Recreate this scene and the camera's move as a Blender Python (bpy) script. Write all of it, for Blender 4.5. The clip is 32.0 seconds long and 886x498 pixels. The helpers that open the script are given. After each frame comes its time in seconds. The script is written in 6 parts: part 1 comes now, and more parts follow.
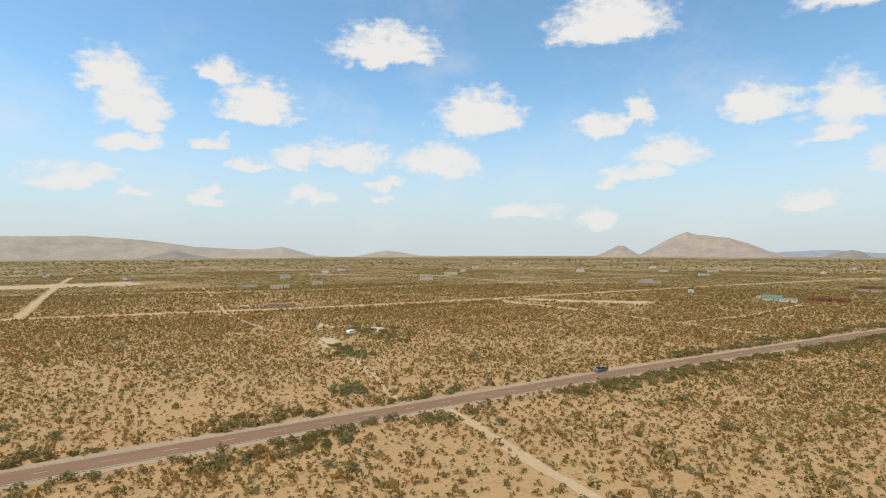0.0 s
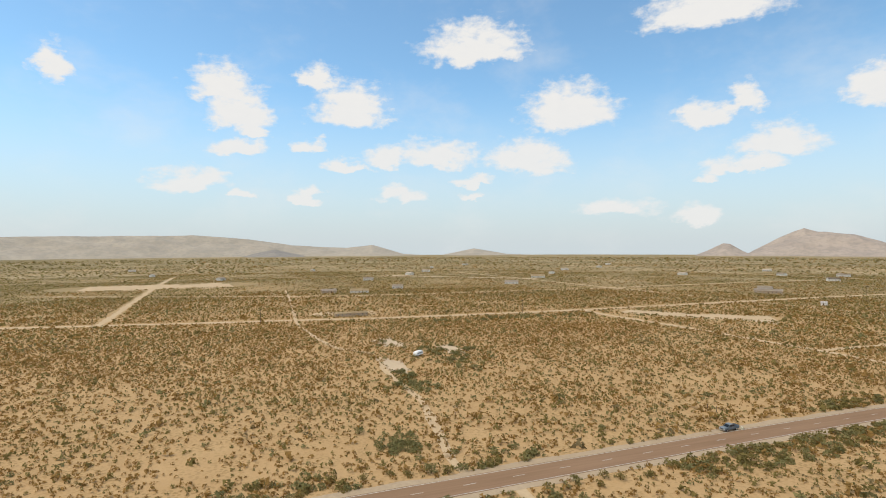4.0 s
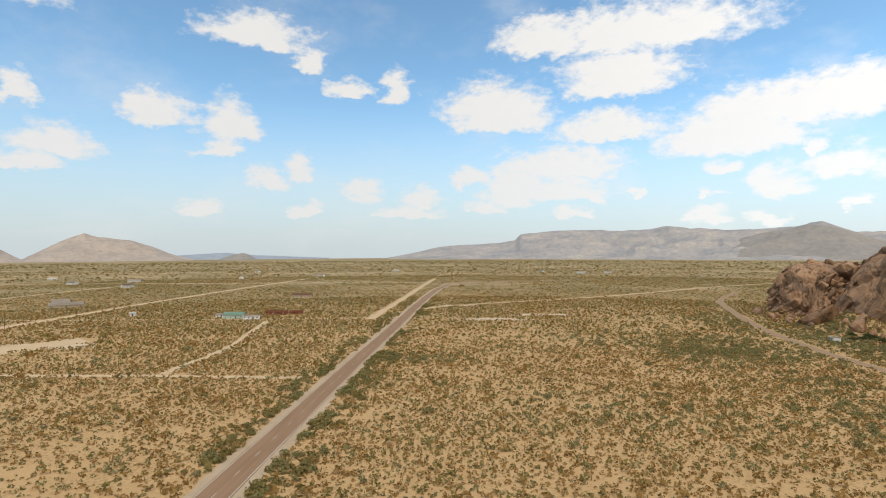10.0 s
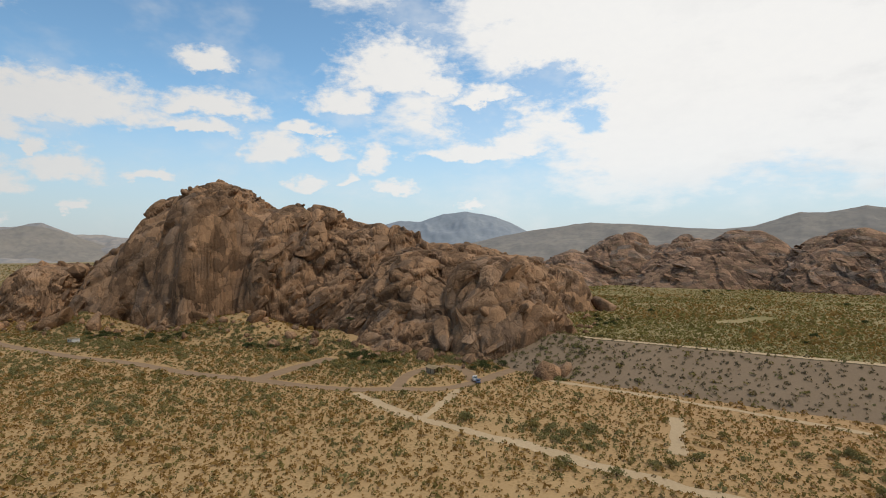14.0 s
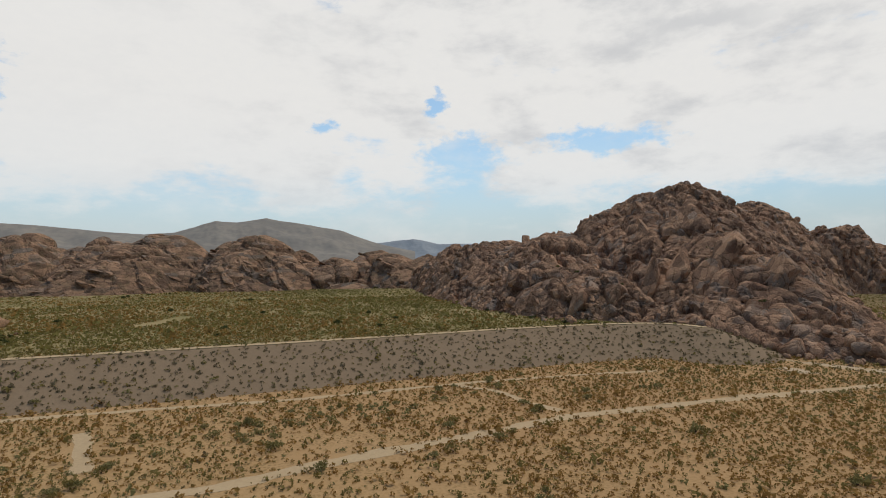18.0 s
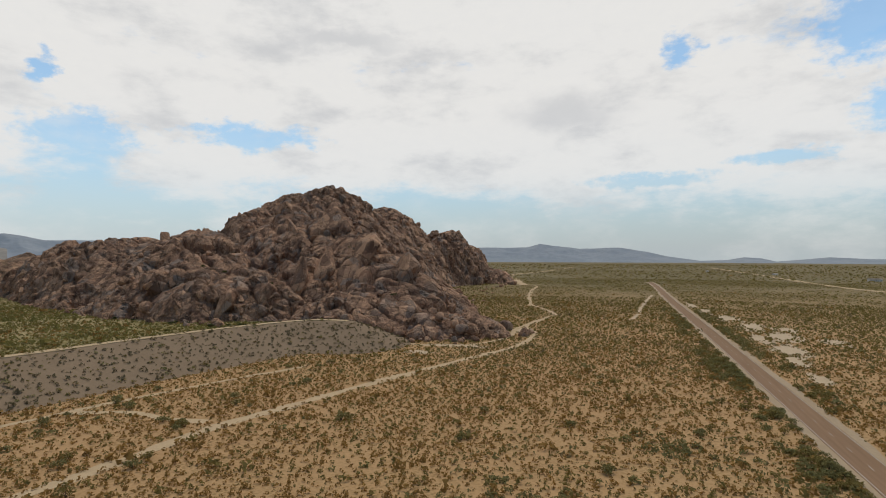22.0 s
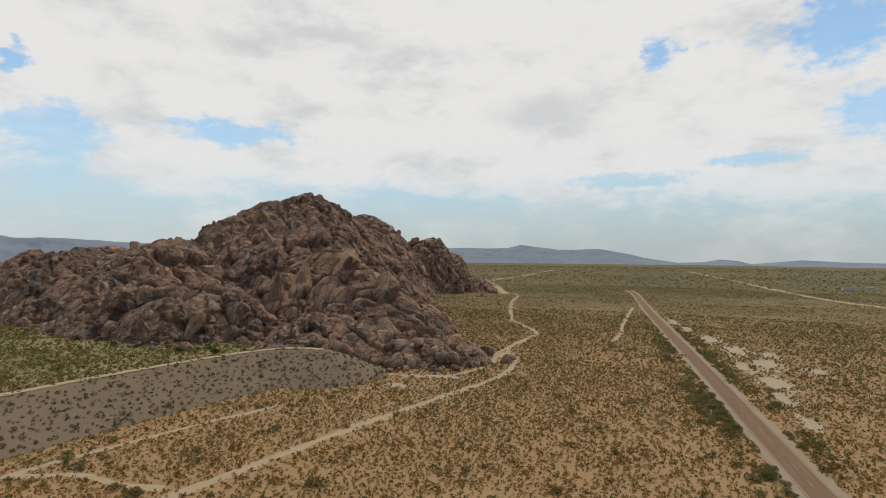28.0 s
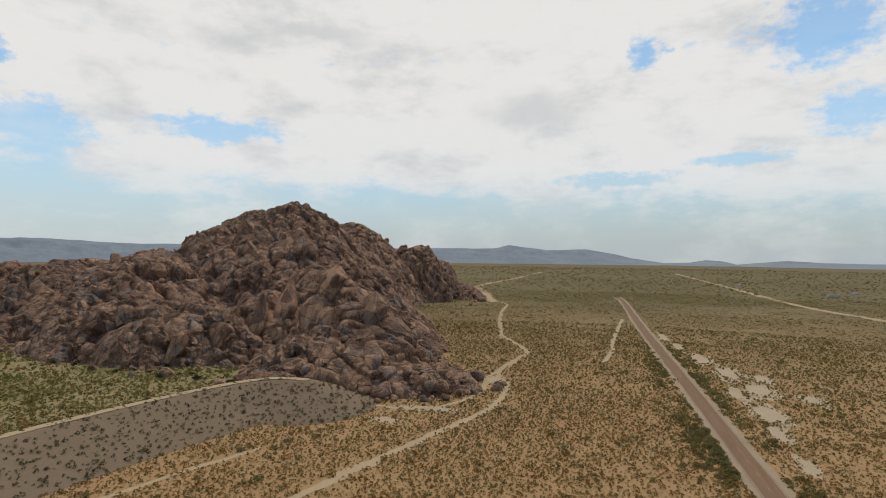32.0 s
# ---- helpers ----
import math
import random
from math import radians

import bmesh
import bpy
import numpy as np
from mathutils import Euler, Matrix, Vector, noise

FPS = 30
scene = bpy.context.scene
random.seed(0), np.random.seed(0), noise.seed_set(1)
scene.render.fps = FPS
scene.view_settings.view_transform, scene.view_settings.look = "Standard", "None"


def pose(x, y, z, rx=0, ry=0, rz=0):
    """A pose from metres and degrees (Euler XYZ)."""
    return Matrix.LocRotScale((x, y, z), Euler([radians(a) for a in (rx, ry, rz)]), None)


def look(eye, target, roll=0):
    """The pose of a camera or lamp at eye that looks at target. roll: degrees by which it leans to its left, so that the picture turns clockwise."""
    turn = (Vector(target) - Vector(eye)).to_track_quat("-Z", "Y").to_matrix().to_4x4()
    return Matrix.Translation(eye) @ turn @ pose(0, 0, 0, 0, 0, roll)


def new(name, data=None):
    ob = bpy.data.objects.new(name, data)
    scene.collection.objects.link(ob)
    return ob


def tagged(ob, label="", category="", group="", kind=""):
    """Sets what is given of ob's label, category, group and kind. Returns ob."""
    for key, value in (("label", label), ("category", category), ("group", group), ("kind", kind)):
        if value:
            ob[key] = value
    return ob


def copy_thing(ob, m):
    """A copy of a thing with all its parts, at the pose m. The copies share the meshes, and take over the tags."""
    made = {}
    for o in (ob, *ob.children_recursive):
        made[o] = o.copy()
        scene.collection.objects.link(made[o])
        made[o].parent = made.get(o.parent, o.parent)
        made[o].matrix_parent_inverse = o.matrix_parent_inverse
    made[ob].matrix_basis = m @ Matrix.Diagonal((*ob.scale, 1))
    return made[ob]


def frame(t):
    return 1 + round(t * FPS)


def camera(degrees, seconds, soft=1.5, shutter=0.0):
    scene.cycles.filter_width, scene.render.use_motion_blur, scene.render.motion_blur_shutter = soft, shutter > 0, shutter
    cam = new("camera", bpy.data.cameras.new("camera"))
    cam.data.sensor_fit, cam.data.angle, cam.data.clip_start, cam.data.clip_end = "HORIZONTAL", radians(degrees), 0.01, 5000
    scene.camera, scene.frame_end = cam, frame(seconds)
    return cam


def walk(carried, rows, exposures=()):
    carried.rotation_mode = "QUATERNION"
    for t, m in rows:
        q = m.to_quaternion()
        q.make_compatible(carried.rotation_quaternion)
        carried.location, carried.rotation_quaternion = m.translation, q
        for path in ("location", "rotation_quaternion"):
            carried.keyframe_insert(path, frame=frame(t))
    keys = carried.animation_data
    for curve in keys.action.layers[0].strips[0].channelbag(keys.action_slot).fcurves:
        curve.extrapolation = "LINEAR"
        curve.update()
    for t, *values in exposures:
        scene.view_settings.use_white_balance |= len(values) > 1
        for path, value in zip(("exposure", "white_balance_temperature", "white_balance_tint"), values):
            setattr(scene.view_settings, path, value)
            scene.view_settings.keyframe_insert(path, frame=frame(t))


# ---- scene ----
LENS = 78.28
# seconds, x, y, z in metres, heading clockwise from +Y, pitch, roll in degrees
PATH = (
    (0.0, 82.00, -55.20, 45.89, -60.17, -0.11, -0.16), (0.5, 80.53, -51.64, 46.07, -64.67, -0.16, -0.19),
    (1.0, 78.35, -48.45, 46.44, -66.60, -0.23, -0.21), (1.5, 75.24, -45.64, 47.13, -67.04, -0.28, -0.18),
    (2.0, 71.35, -42.97, 48.15, -67.34, -0.32, -0.16), (2.5, 66.79, -40.36, 49.37, -67.75, -0.33, -0.19),
    (3.0, 61.76, -38.01, 50.57, -68.75, -0.31, -0.22), (3.5, 56.50, -35.66, 51.63, -69.49, -0.35, -0.23),
    (5.5, 33.75, -24.61, 52.46, -66.92, -0.12, -0.58), (6.0, 27.80, -21.62, 52.65, -60.67, -0.20, -0.58),
    (6.5, 21.97, -18.51, 52.79, -53.15, -0.27, -0.58), (7.0, 16.59, -15.22, 52.84, -44.89, -0.28, -0.53),
    (7.5, 11.62, -11.75, 52.81, -37.10, -0.26, -0.41), (8.0, 7.07, -8.06, 52.84, -30.11, -0.25, -0.21),
    (8.5, 3.14, -4.13, 52.96, -22.39, -0.21, -0.12), (9.0, 0.00, 0.00, 53.13, -14.23, -0.15, -0.11),
    (9.5, -2.44, 4.23, 53.25, -6.78, -0.09, -0.03), (10.0, -4.22, 8.34, 53.29, -2.24, -0.01, -0.08),
    (10.5, -5.14, 12.18, 53.33, -0.06, 0.10, -0.04), (11.0, -5.59, 15.34, 53.44, 2.12, 0.14, 0.01),
    (11.5, -5.33, 17.53, 53.52, 7.63, 0.17, -0.01), (12.0, -5.15, 18.94, 53.49, 21.52, 0.18, -0.11),
    (12.5, -5.66, 19.56, 53.35, 40.11, 0.16, -0.18), (13.0, -6.59, 20.07, 53.19, 54.58, 0.14, -0.16),
    (13.5, -7.41, 20.53, 52.98, 61.94, 0.13, -0.12), (14.0, -7.92, 20.99, 52.68, 69.18, 0.18, -0.00),
    (14.5, -8.13, 21.39, 52.31, 75.62, 0.27, 0.10), (16.5, -5.16, 19.49, 50.05, 97.75, 0.68, 0.13),
    (17.0, -4.97, 19.04, 49.73, 104.68, 0.66, 0.02), (17.5, -4.84, 18.58, 49.46, 113.87, 0.68, -0.09),
    (18.0, -4.70, 18.23, 49.26, 125.05, 0.72, -0.23), (18.5, -4.50, 18.01, 49.11, 136.14, 0.68, -0.25),
    (19.0, -4.32, 17.96, 48.99, 147.09, 0.62, -0.30), (19.5, -3.76, 18.05, 48.90, 157.30, 0.57, -0.32),
    (20.0, -3.27, 18.12, 48.87, 159.61, 0.57, -0.27), (20.5, -3.01, 18.18, 48.88, 160.17, 0.55, -0.19),
    (21.0, -2.86, 18.16, 48.90, 160.41, 0.55, -0.17), (21.5, -2.87, 17.85, 49.00, 160.63, 0.53, -0.16),
    (22.0, -2.83, 17.29, 49.28, 160.81, 0.52, -0.12), (22.5, -2.67, 16.71, 49.74, 161.10, 0.49, -0.05),
    (23.0, -2.50, 15.88, 50.45, 161.23, 0.48, -0.03), (23.5, -2.28, 14.97, 51.34, 161.40, 0.50, -0.02),
    (24.0, -2.02, 13.93, 52.39, 161.52, 0.51, -0.00), (24.5, -1.73, 12.95, 53.54, 161.69, 0.49, -0.05),
    (26.5, -0.56, 9.46, 59.39, 162.22, 0.44, 0.16), (27.0, -0.19, 8.68, 61.00, 162.45, 0.41, 0.17),
    (27.5, 0.05, 7.88, 62.65, 162.64, 0.38, 0.24), (28.0, 0.35, 7.20, 64.30, 162.83, 0.36, 0.28),
    (28.5, 0.87, 6.60, 66.02, 163.02, 0.35, 0.30), (29.0, 1.19, 5.91, 67.80, 163.17, 0.34, 0.32),
    (29.5, 1.46, 5.07, 69.68, 163.32, 0.32, 0.34), (30.0, 1.75, 4.13, 71.62, 163.50, 0.30, 0.35),
    (30.5, 2.11, 3.19, 73.56, 163.66, 0.26, 0.38), (31.0, 2.51, 2.21, 75.50, 163.81, 0.23, 0.38),
    (31.5, 2.92, 1.22, 77.42, 163.96, 0.21, 0.38), (32.0, 3.30, 0.16, 79.34, 164.08, 0.20, 0.33),
)

cam = camera(LENS, 32.0, soft=1.0)


def stand(x, y, z, heading, pitch, roll):
    return pose(x, y, z, 90 + pitch, 0, -heading) @ pose(0, 0, 0, 0, 0, roll)


walk(cam, [(r[0], stand(*r[1:])) for r in PATH],
     exposures=((0.0, 0.38), (3.5, 0.40), (7.0, 0.45), (9.0, 0.42), (10.0, 0.36), (11.5, 0.30), (13.0, 0.02), (14.5, -0.2), (17.0, -0.33), (32.0, -0.33)))

# ---- sky and sun ----
SUN_AZ, SUN_EL = 195.0, 64.0      # degrees: clockwise from +Y, above the horizon
sun_data = bpy.data.lights.new("sun", "SUN")
sun_data.energy, sun_data.angle, sun_data.color = 1.75, radians(3.0), (1.0, 0.95, 0.87)
sun = new("sun", sun_data)
sun.matrix_world = look((math.sin(radians(SUN_AZ)) * math.cos(radians(SUN_EL)) * 300, math.cos(radians(SUN_AZ)) * math.cos(radians(SUN_EL)) * 300,
                         math.sin(radians(SUN_EL)) * 300), (0, 0, 0))

# clouds: azimuth, elevation of the base, half width and height over the base in degrees
CLOUDS_WEST = ((-65.9, 19.2, 5.9, 3.4), (-43.1, 20.8, 6.4, 4), (-21.1, 20, 6, 2.8), (-16.1, 17.9, 1.5, 1.9), (-78.9, 13.4, 4.2, 3.6),
               (-82.4, 16.1, 1.9, 2.2), (-56.4, 12.7, 5.2, 3.9), (-43.8, 11.4, 2.8, 2.4), (-40.6, 12.7, 2, 2.5), (-29.9, 12.4, 3.9, 2.4),
               (-23.5, 11.4, 3, 3.6), (-37.7, 8.7, 3.5, 2.4), (-24.3, 9.4, 2.6, 1.3), (-20.2, 6.5, 2, 2), (-17.1, 7.7, 1.5, 2.6),
               (-91, 14.7, 3.7, 3), (-89.8, 12.4, 3.3, 2.8), (-88.8, 11.2, 1.7, 1.5), (-89.8, 9.4, 2.8, 1.4), (-105.1, 14.5, 1.5, 3))
CLOUDS_WEST_LOW = ((-70, 8.8, 4.9, 2.5), (-75.1, 8.7, 2.4, 1.9), (-60.7, 8.4, 4.7, 2.8), (-73.8, 4.8, 2, 1.8), (-80.6, 8.2, 2, 1.1),
                   (-40.3, 7, 4.4, 1.3), (-43.3, 6.2, 1.3, 0.8), (-83.1, 4.9, 1.1, 1.2), (-51.6, 3.4, 4.2, 1.8), (-44.5, 2.3, 2.4, 1.4),
                   (-66, 6.6, 2.1, 0.9), (-66.8, 5.1, 1.4, 0.9), (-25.9, 3.6, 2.2, 1.8), (-83.5, 9.9, 1.6, 1.1), (-94.2, 6, 3.5, 1.7),
                   (-90.1, 4.9, 1.5, 0.9), (-83.8, 4.5, 1.8, 1), (-73.9, 4.9, 2.3, 1.4), (-78.8, 8, 2.3, 0.9))
CLOUDS_NORTH = ((-7.2, 15.5, 1.7, 2.7), (-11.9, 15.9, 2.3, 1.4), (3.2, 14, 6.6, 3.4), (2.3, 12.4, 3.7, 2), (7.9, 20, 5.7, 3.1),
                (17, 20.7, 9.5, 2.9), (15.9, 15.7, 6.7, 2.8), (14.9, 11.4, 6.5, 2.4), (22.9, 9.7, 3.9, 3.6), (28.7, 12.3, 7.4, 3.1),
                (35.2, 12.5, 4.5, 3.5), (-10.7, 5.6, 2.4, 2.1), (-4.6, 5, 2.7, 1.9), (-6, 3.4, 3.8, 1.4), (-16.2, 3.9, 2.1, 1.5),
                (0.5, 7, 2, 1.7), (4.9, 5.6, 3.5, 4.1))
CLOUDS_NORTH_LOW = ((9.6, 5.5, 5.7, 2.6), (11.5, 7.8, 5.3, 3.1), (12.4, 5.1, 1.9, 0.9), (11.2, 3.3, 2.7, 0.9), (2, 4.1, 2.5, 1.2),
                    (25, 7.2, 1.9, 1.3), (24, 5.1, 0.8, 0.7), (29.1, 5.4, 2.3, 2.2), (34.4, 6.7, 3.3, 2.3), (23.3, 3, 2.4, 1.3), (28.9, 2.6, 2.1, 1),
                    (35, 3.6, 1.2, 0.8), (17, 5.3, 0.8, 0.6), (32, 8.5, 0.8, 1.4))
CLOUDS_EAST = ((51.9, 9.6, 3.1, 2.8), (57.2, 9.9, 2.8, 1.6), (62.2, 8.9, 1.9, 2.6), (58.6, 14.4, 4, 2.6), (64.3, 17.2, 6.9, 5.3),
               (68.4, 16.5, 2.8, 1.9), (45.9, 17.4, 3.5, 1.7), (44.7, 11.4, 5, 1.1), (54.8, 11.9, 4, 1), (59.4, 7.3, 1.3, 1),
               (55, 6.3, 2, 1), (64.2, 6.3, 2.8, 1.2), (40.8, 6.8, 2.1, 0.9), (72.3, 9.8, 7, 1.5), (76.8, 10.4, 3.6, 2.1), (72.3, 4.6, 1.9, 1.2),
               (74, 15.5, 3.7, 1.4))
CLOUDS_BANDS = ((34.6, 12, 9.4, 3.9), (45.8, 13.3, 5.9, 2.3), (27, 10, 6.7, 3.9), (15.9, 17.1, 6.9, 2.7), (18.4, 19.9, 11.2, 3.8),
                (5.1, 13.2, 4.8, 3.9), (9.3, 8.4, 6.6, 2.2), (5.1, 7.1, 3.2, 2.6))
# breaks of blue in the closed cloud over the south-east: azimuth, elevation, half width and half height
BREAKS = ((79.5, 16.4, 5.2, 2.4), (73.0, 13.6, 4.5, 3.2), (84.0, 13.2, 2.0, 1.4), (68.0, 8.6, 3.0, 1.2), (126.9, 10.4, 4.2, 1.9), (141.7, 11.4, 6.0, 1.2), (184.5, 19.1, 1.7, 1.6),
          (181.6, 7.2, 6.0, 0.7), (124.3, 15.6, 0.9, 1.1), (199.0, 19.0, 4.2, 3.4), (201.5, 11.8, 3.4, 2.0), (193.0, 8.6, 4.0, 0.8), (113.0, 13.0, 1.4, 0.6))
# darker bellies of the closed cloud
BELLIES = ((173.5, 14.2, 5.5, 1.9), (150.0, 21.0, 7.0, 1.0))


class Nodes:
    """Short hand for wiring a node tree."""

    def __init__(self, tree):
        self.tree = tree

    def add(self, kind, ins=(), operation=None):
        n = self.tree.nodes.new(kind)
        if operation:
            n.operation = operation
        for k, v in (ins.items() if isinstance(ins, dict) else enumerate(ins)):
            if v is None:
                continue
            if isinstance(v, bpy.types.NodeSocket):
                self.tree.links.new(v, n.inputs[k])
            else:
                n.inputs[k].default_value = v
        return n.outputs[0]

    def math(self, op, a, b=None, c=None):
        return self.add("ShaderNodeMath", (a, b, c), operation=op)

    def vec(self, op, a, b=None):
        n = self.tree.nodes.new("ShaderNodeVectorMath")
        n.operation = op
        for i, v in enumerate((a, b)):
            if isinstance(v, bpy.types.NodeSocket):
                self.tree.links.new(v, n.inputs[i])
            elif v is not None:
                n.inputs[i].default_value = v
        return n.outputs["Value"] if op in ("LENGTH", "DOT_PRODUCT", "DISTANCE") else n.outputs[0]

    def noise(self, where, scale, detail=4.0, rough=0.55, lac=2.0):
        return self.add("ShaderNodeTexNoise", {"Vector": where, "Scale": scale, "Detail": detail, "Roughness": rough, "Lacunarity": lac})

    def ramp(self, fac, *stops, smooth=False):
        n = self.tree.nodes.new("ShaderNodeValToRGB")
        el = n.color_ramp.elements
        while len(el) < len(stops):
            el.new(0.5)
        for e, (p, c) in zip(el, stops):
            e.position = p
            e.color = (*c, 1) if isinstance(c, tuple) else (c, c, c, 1)
        if smooth:
            n.color_ramp.interpolation = "EASE"
        self.tree.links.new(fac, n.inputs[0])
        return n.outputs[0]

    def mix(self, fac, a, b, blend="MIX"):
        n = self.tree.nodes.new("ShaderNodeMix")
        n.data_type, n.blend_type = "RGBA", blend
        for sock, v in ((n.inputs[0], fac), (n.inputs[6], a), (n.inputs[7], b)):
            if isinstance(v, bpy.types.NodeSocket):
                self.tree.links.new(v, sock)
            else:
                sock.default_value = (*v, 1) if isinstance(v, tuple) else v
        return n.outputs[2]

    def step(self, v, lo, hi):
        n = self.tree.nodes.new("ShaderNodeMapRange")
        n.interpolation_type = "SMOOTHSTEP"
        self.tree.links.new(v, n.inputs[0])
        n.inputs[1].default_value, n.inputs[2].default_value = lo, hi
        return n.outputs[0]


def make_sky():
    world = bpy.data.worlds.new("sky")
    scene.world = world
    world.use_nodes = True
    t = world.node_tree
    t.nodes.clear()
    n = Nodes(t)
    way = t.nodes.new("ShaderNodeTexCoord").outputs["Generated"]
    sep = t.nodes.new("ShaderNodeSeparateXYZ")
    t.links.new(way, sep.inputs[0])
    x, y, z = sep.outputs
    up = n.math("MAXIMUM", z, 0.012)
    held = n.add("ShaderNodeCombineXYZ", (x, y, up))
    blue = t.nodes.new("ShaderNodeTexSky")
    blue.sky_type, blue.sun_disc = "NISHITA", False
    blue.sun_elevation, blue.sun_rotation = radians(SUN_EL), radians(SUN_AZ)
    blue.altitude, blue.air_density, blue.dust_density, blue.ozone_density = 1300, 1.0, 0.6, 1.0
    t.links.new(held, blue.inputs[0])
    # azimuth with its seam at 232 degrees, and elevation, both in degrees
    s, c = math.sin(radians(52)), math.cos(radians(52))
    xr = n.math("SUBTRACT", n.math("MULTIPLY", x, c), n.math("MULTIPLY", y, s))
    yr = n.math("ADD", n.math("MULTIPLY", x, s), n.math("MULTIPLY", y, c))
    az = n.math("MULTIPLY_ADD", n.math("ARCTAN2", xr, yr), 180 / math.pi, 52.0)
    el = n.math("MULTIPLY", n.math("ARCSINE", z), 180 / math.pi)
    flat = n.add("ShaderNodeCombineXYZ", (az, n.math("MULTIPLY", el, 1.7), 0.0))
    col = n.add("ShaderNodeTexNoise", {"Vector": flat, "Scale": 0.30, "Detail": 6.0, "Roughness": 0.56}).node.outputs["Color"]
    warp = n.vec("MULTIPLY", n.vec("SUBTRACT", col, (0.5, 0.5, 0.5)), (5.6, 3.4, 0.0))
    here = n.vec("ADD", n.add("ShaderNodeCombineXYZ", (az, el, 0.0)), warp)
    fine = n.noise(flat, 0.8, 6.0, 0.6)

    def blobs(rows, under=1.0):
        """How far out of the nearest cloud a way lies: 1 at its rim, flatter below its base than above."""
        best = None
        for a, e, w, h in rows:
            v = n.vec("MULTIPLY", n.vec("SUBTRACT", here, (a, e, 0)), (1 / w, 1 / h, 0))
            d = n.vec("LENGTH", n.vec("MAXIMUM", v, n.vec("MULTIPLY", v, (-1.0, -under, 0))))
            best = d if best is None else n.math("MINIMUM", best, d)
        return best

    near = blobs(CLOUDS_WEST, 3.0)
    for rows in (CLOUDS_WEST_LOW, CLOUDS_NORTH, CLOUDS_NORTH_LOW, CLOUDS_EAST, CLOUDS_BANDS):
        near = n.math("MINIMUM", near, blobs(rows, 3.0))
    near = n.math("ADD", near, n.math("MULTIPLY", n.math("SUBTRACT", fine, 0.5), 1.1))
    puffs = n.math("SUBTRACT", 1.0, n.step(near, 0.50, 1.16))
    # closed cloud from about 85 degrees on, thinner towards the horizon
    long = n.add("ShaderNodeCombineXYZ", (az, n.math("MULTIPLY", el, 2.3), 4.0))
    broad = n.noise(long, 0.06, 7.0, 0.62)
    lid = n.math("ADD", n.math("MULTIPLY", n.step(az, 20.0, 92.0), 0.62), broad)
    lid = n.math("SUBTRACT", lid, n.math("MULTIPLY", n.math("SUBTRACT", 1.0, n.step(el, 1.0, 12.0)), 0.30))
    hole = n.step(n.math("ADD", blobs(BREAKS), n.math("MULTIPLY", n.math("SUBTRACT", fine, 0.5), 1.8)), 0.45, 1.35)
    lid = n.math("MULTIPLY", n.step(lid, 0.84, 1.00), n.math("MULTIPLY_ADD", hole, 0.85, 0.15))
    lid = n.math("MULTIPLY", lid, n.math("MULTIPLY_ADD", n.step(el, 0.0, 9.0), 0.7, 0.3))
    veil = n.math("MULTIPLY", n.step(n.noise(flat, 0.07, 5.0, 0.6), 0.46, 0.8), n.math("MULTIPLY_ADD", n.step(az, -10.0, 30.0), 0.3, 0.35))
    cover = n.math("MAXIMUM", n.math("MAXIMUM", puffs, lid), veil)
    # low clouds fade into the pale air over the horizon
    pale = n.math("SUBTRACT", 1.0, n.step(el, -1.0, 17.0))
    cover = n.math("MULTIPLY", cover, n.math("MULTIPLY_ADD", pale, -0.14, 1.0))
    grey = n.math("MULTIPLY", n.step(n.noise(long, 0.10, 6.0, 0.6), 0.46, 0.72), n.step(az, 80.0, 130.0))
    white = n.mix(n.math("MULTIPLY_ADD", fine, 0.35, 0.0), (0.68, 0.67, 0.65), (0.58, 0.585, 0.595))
    belly = n.math("SUBTRACT", 1.0, n.step(blobs(BELLIES), 0.2, 1.5))
    white = n.mix(n.math("MAXIMUM", n.math("MULTIPLY", grey, 0.62), n.math("MULTIPLY", belly, 0.55)), white, (0.42, 0.43, 0.45))
    air = n.mix(n.math("MULTIPLY", pale, 0.95), n.mix(1.0, blue.outputs[0], (SKY * 0.88, SKY * 1.07, SKY * 1.03), "MULTIPLY"), (0.470, 0.518, 0.556))
    # the air and above all the clouds are brighter on the sun's side
    side = n.math("SUBTRACT", n.step(az, -20.0, 95.0), n.math("MULTIPLY", n.step(az, 110.0, 185.0), 0.6))
    air = n.vec("SCALE", air)
    air.node.inputs["Scale"].default_value = 1.0
    t.links.new(n.math("MULTIPLY_ADD", side, 0.40, 0.94), air.node.inputs["Scale"])
    white = n.vec("SCALE", white)
    t.links.new(n.math("MULTIPLY_ADD", n.step(az, -15.0, 95.0), 0.53, 0.97), white.node.inputs["Scale"])
    colour = n.mix(cover, air, white)
    back = n.add("ShaderNodeBackground", {"Color": colour, "Strength": 1.0})
    t.links.new(back, n.tree.nodes.new("ShaderNodeOutputWorld").inputs[0])


SKY = 0.15
make_sky()

# ---- materials ----
def material(name, rough=0.9, metal=0.0):
    m = bpy.data.materials.new(name)
    m.use_nodes = True
    n = Nodes(m.node_tree)
    bsdf = m.node_tree.nodes["Principled BSDF"]
    bsdf.inputs["Roughness"].default_value, bsdf.inputs["Metallic"].default_value = rough, metal
    bsdf.inputs["Specular IOR Level"].default_value = 0.08
    return m, n, bsdf


def relief(n, bsdf, height, strength, distance):
    b = n.add("ShaderNodeBump", {"Height": height, "Strength": strength, "Distance": distance})
    n.tree.links.new(b, bsdf.inputs["Normal"])


def colour_in(n, bsdf, c):
    n.tree.links.new(c, bsdf.inputs["Base Color"])


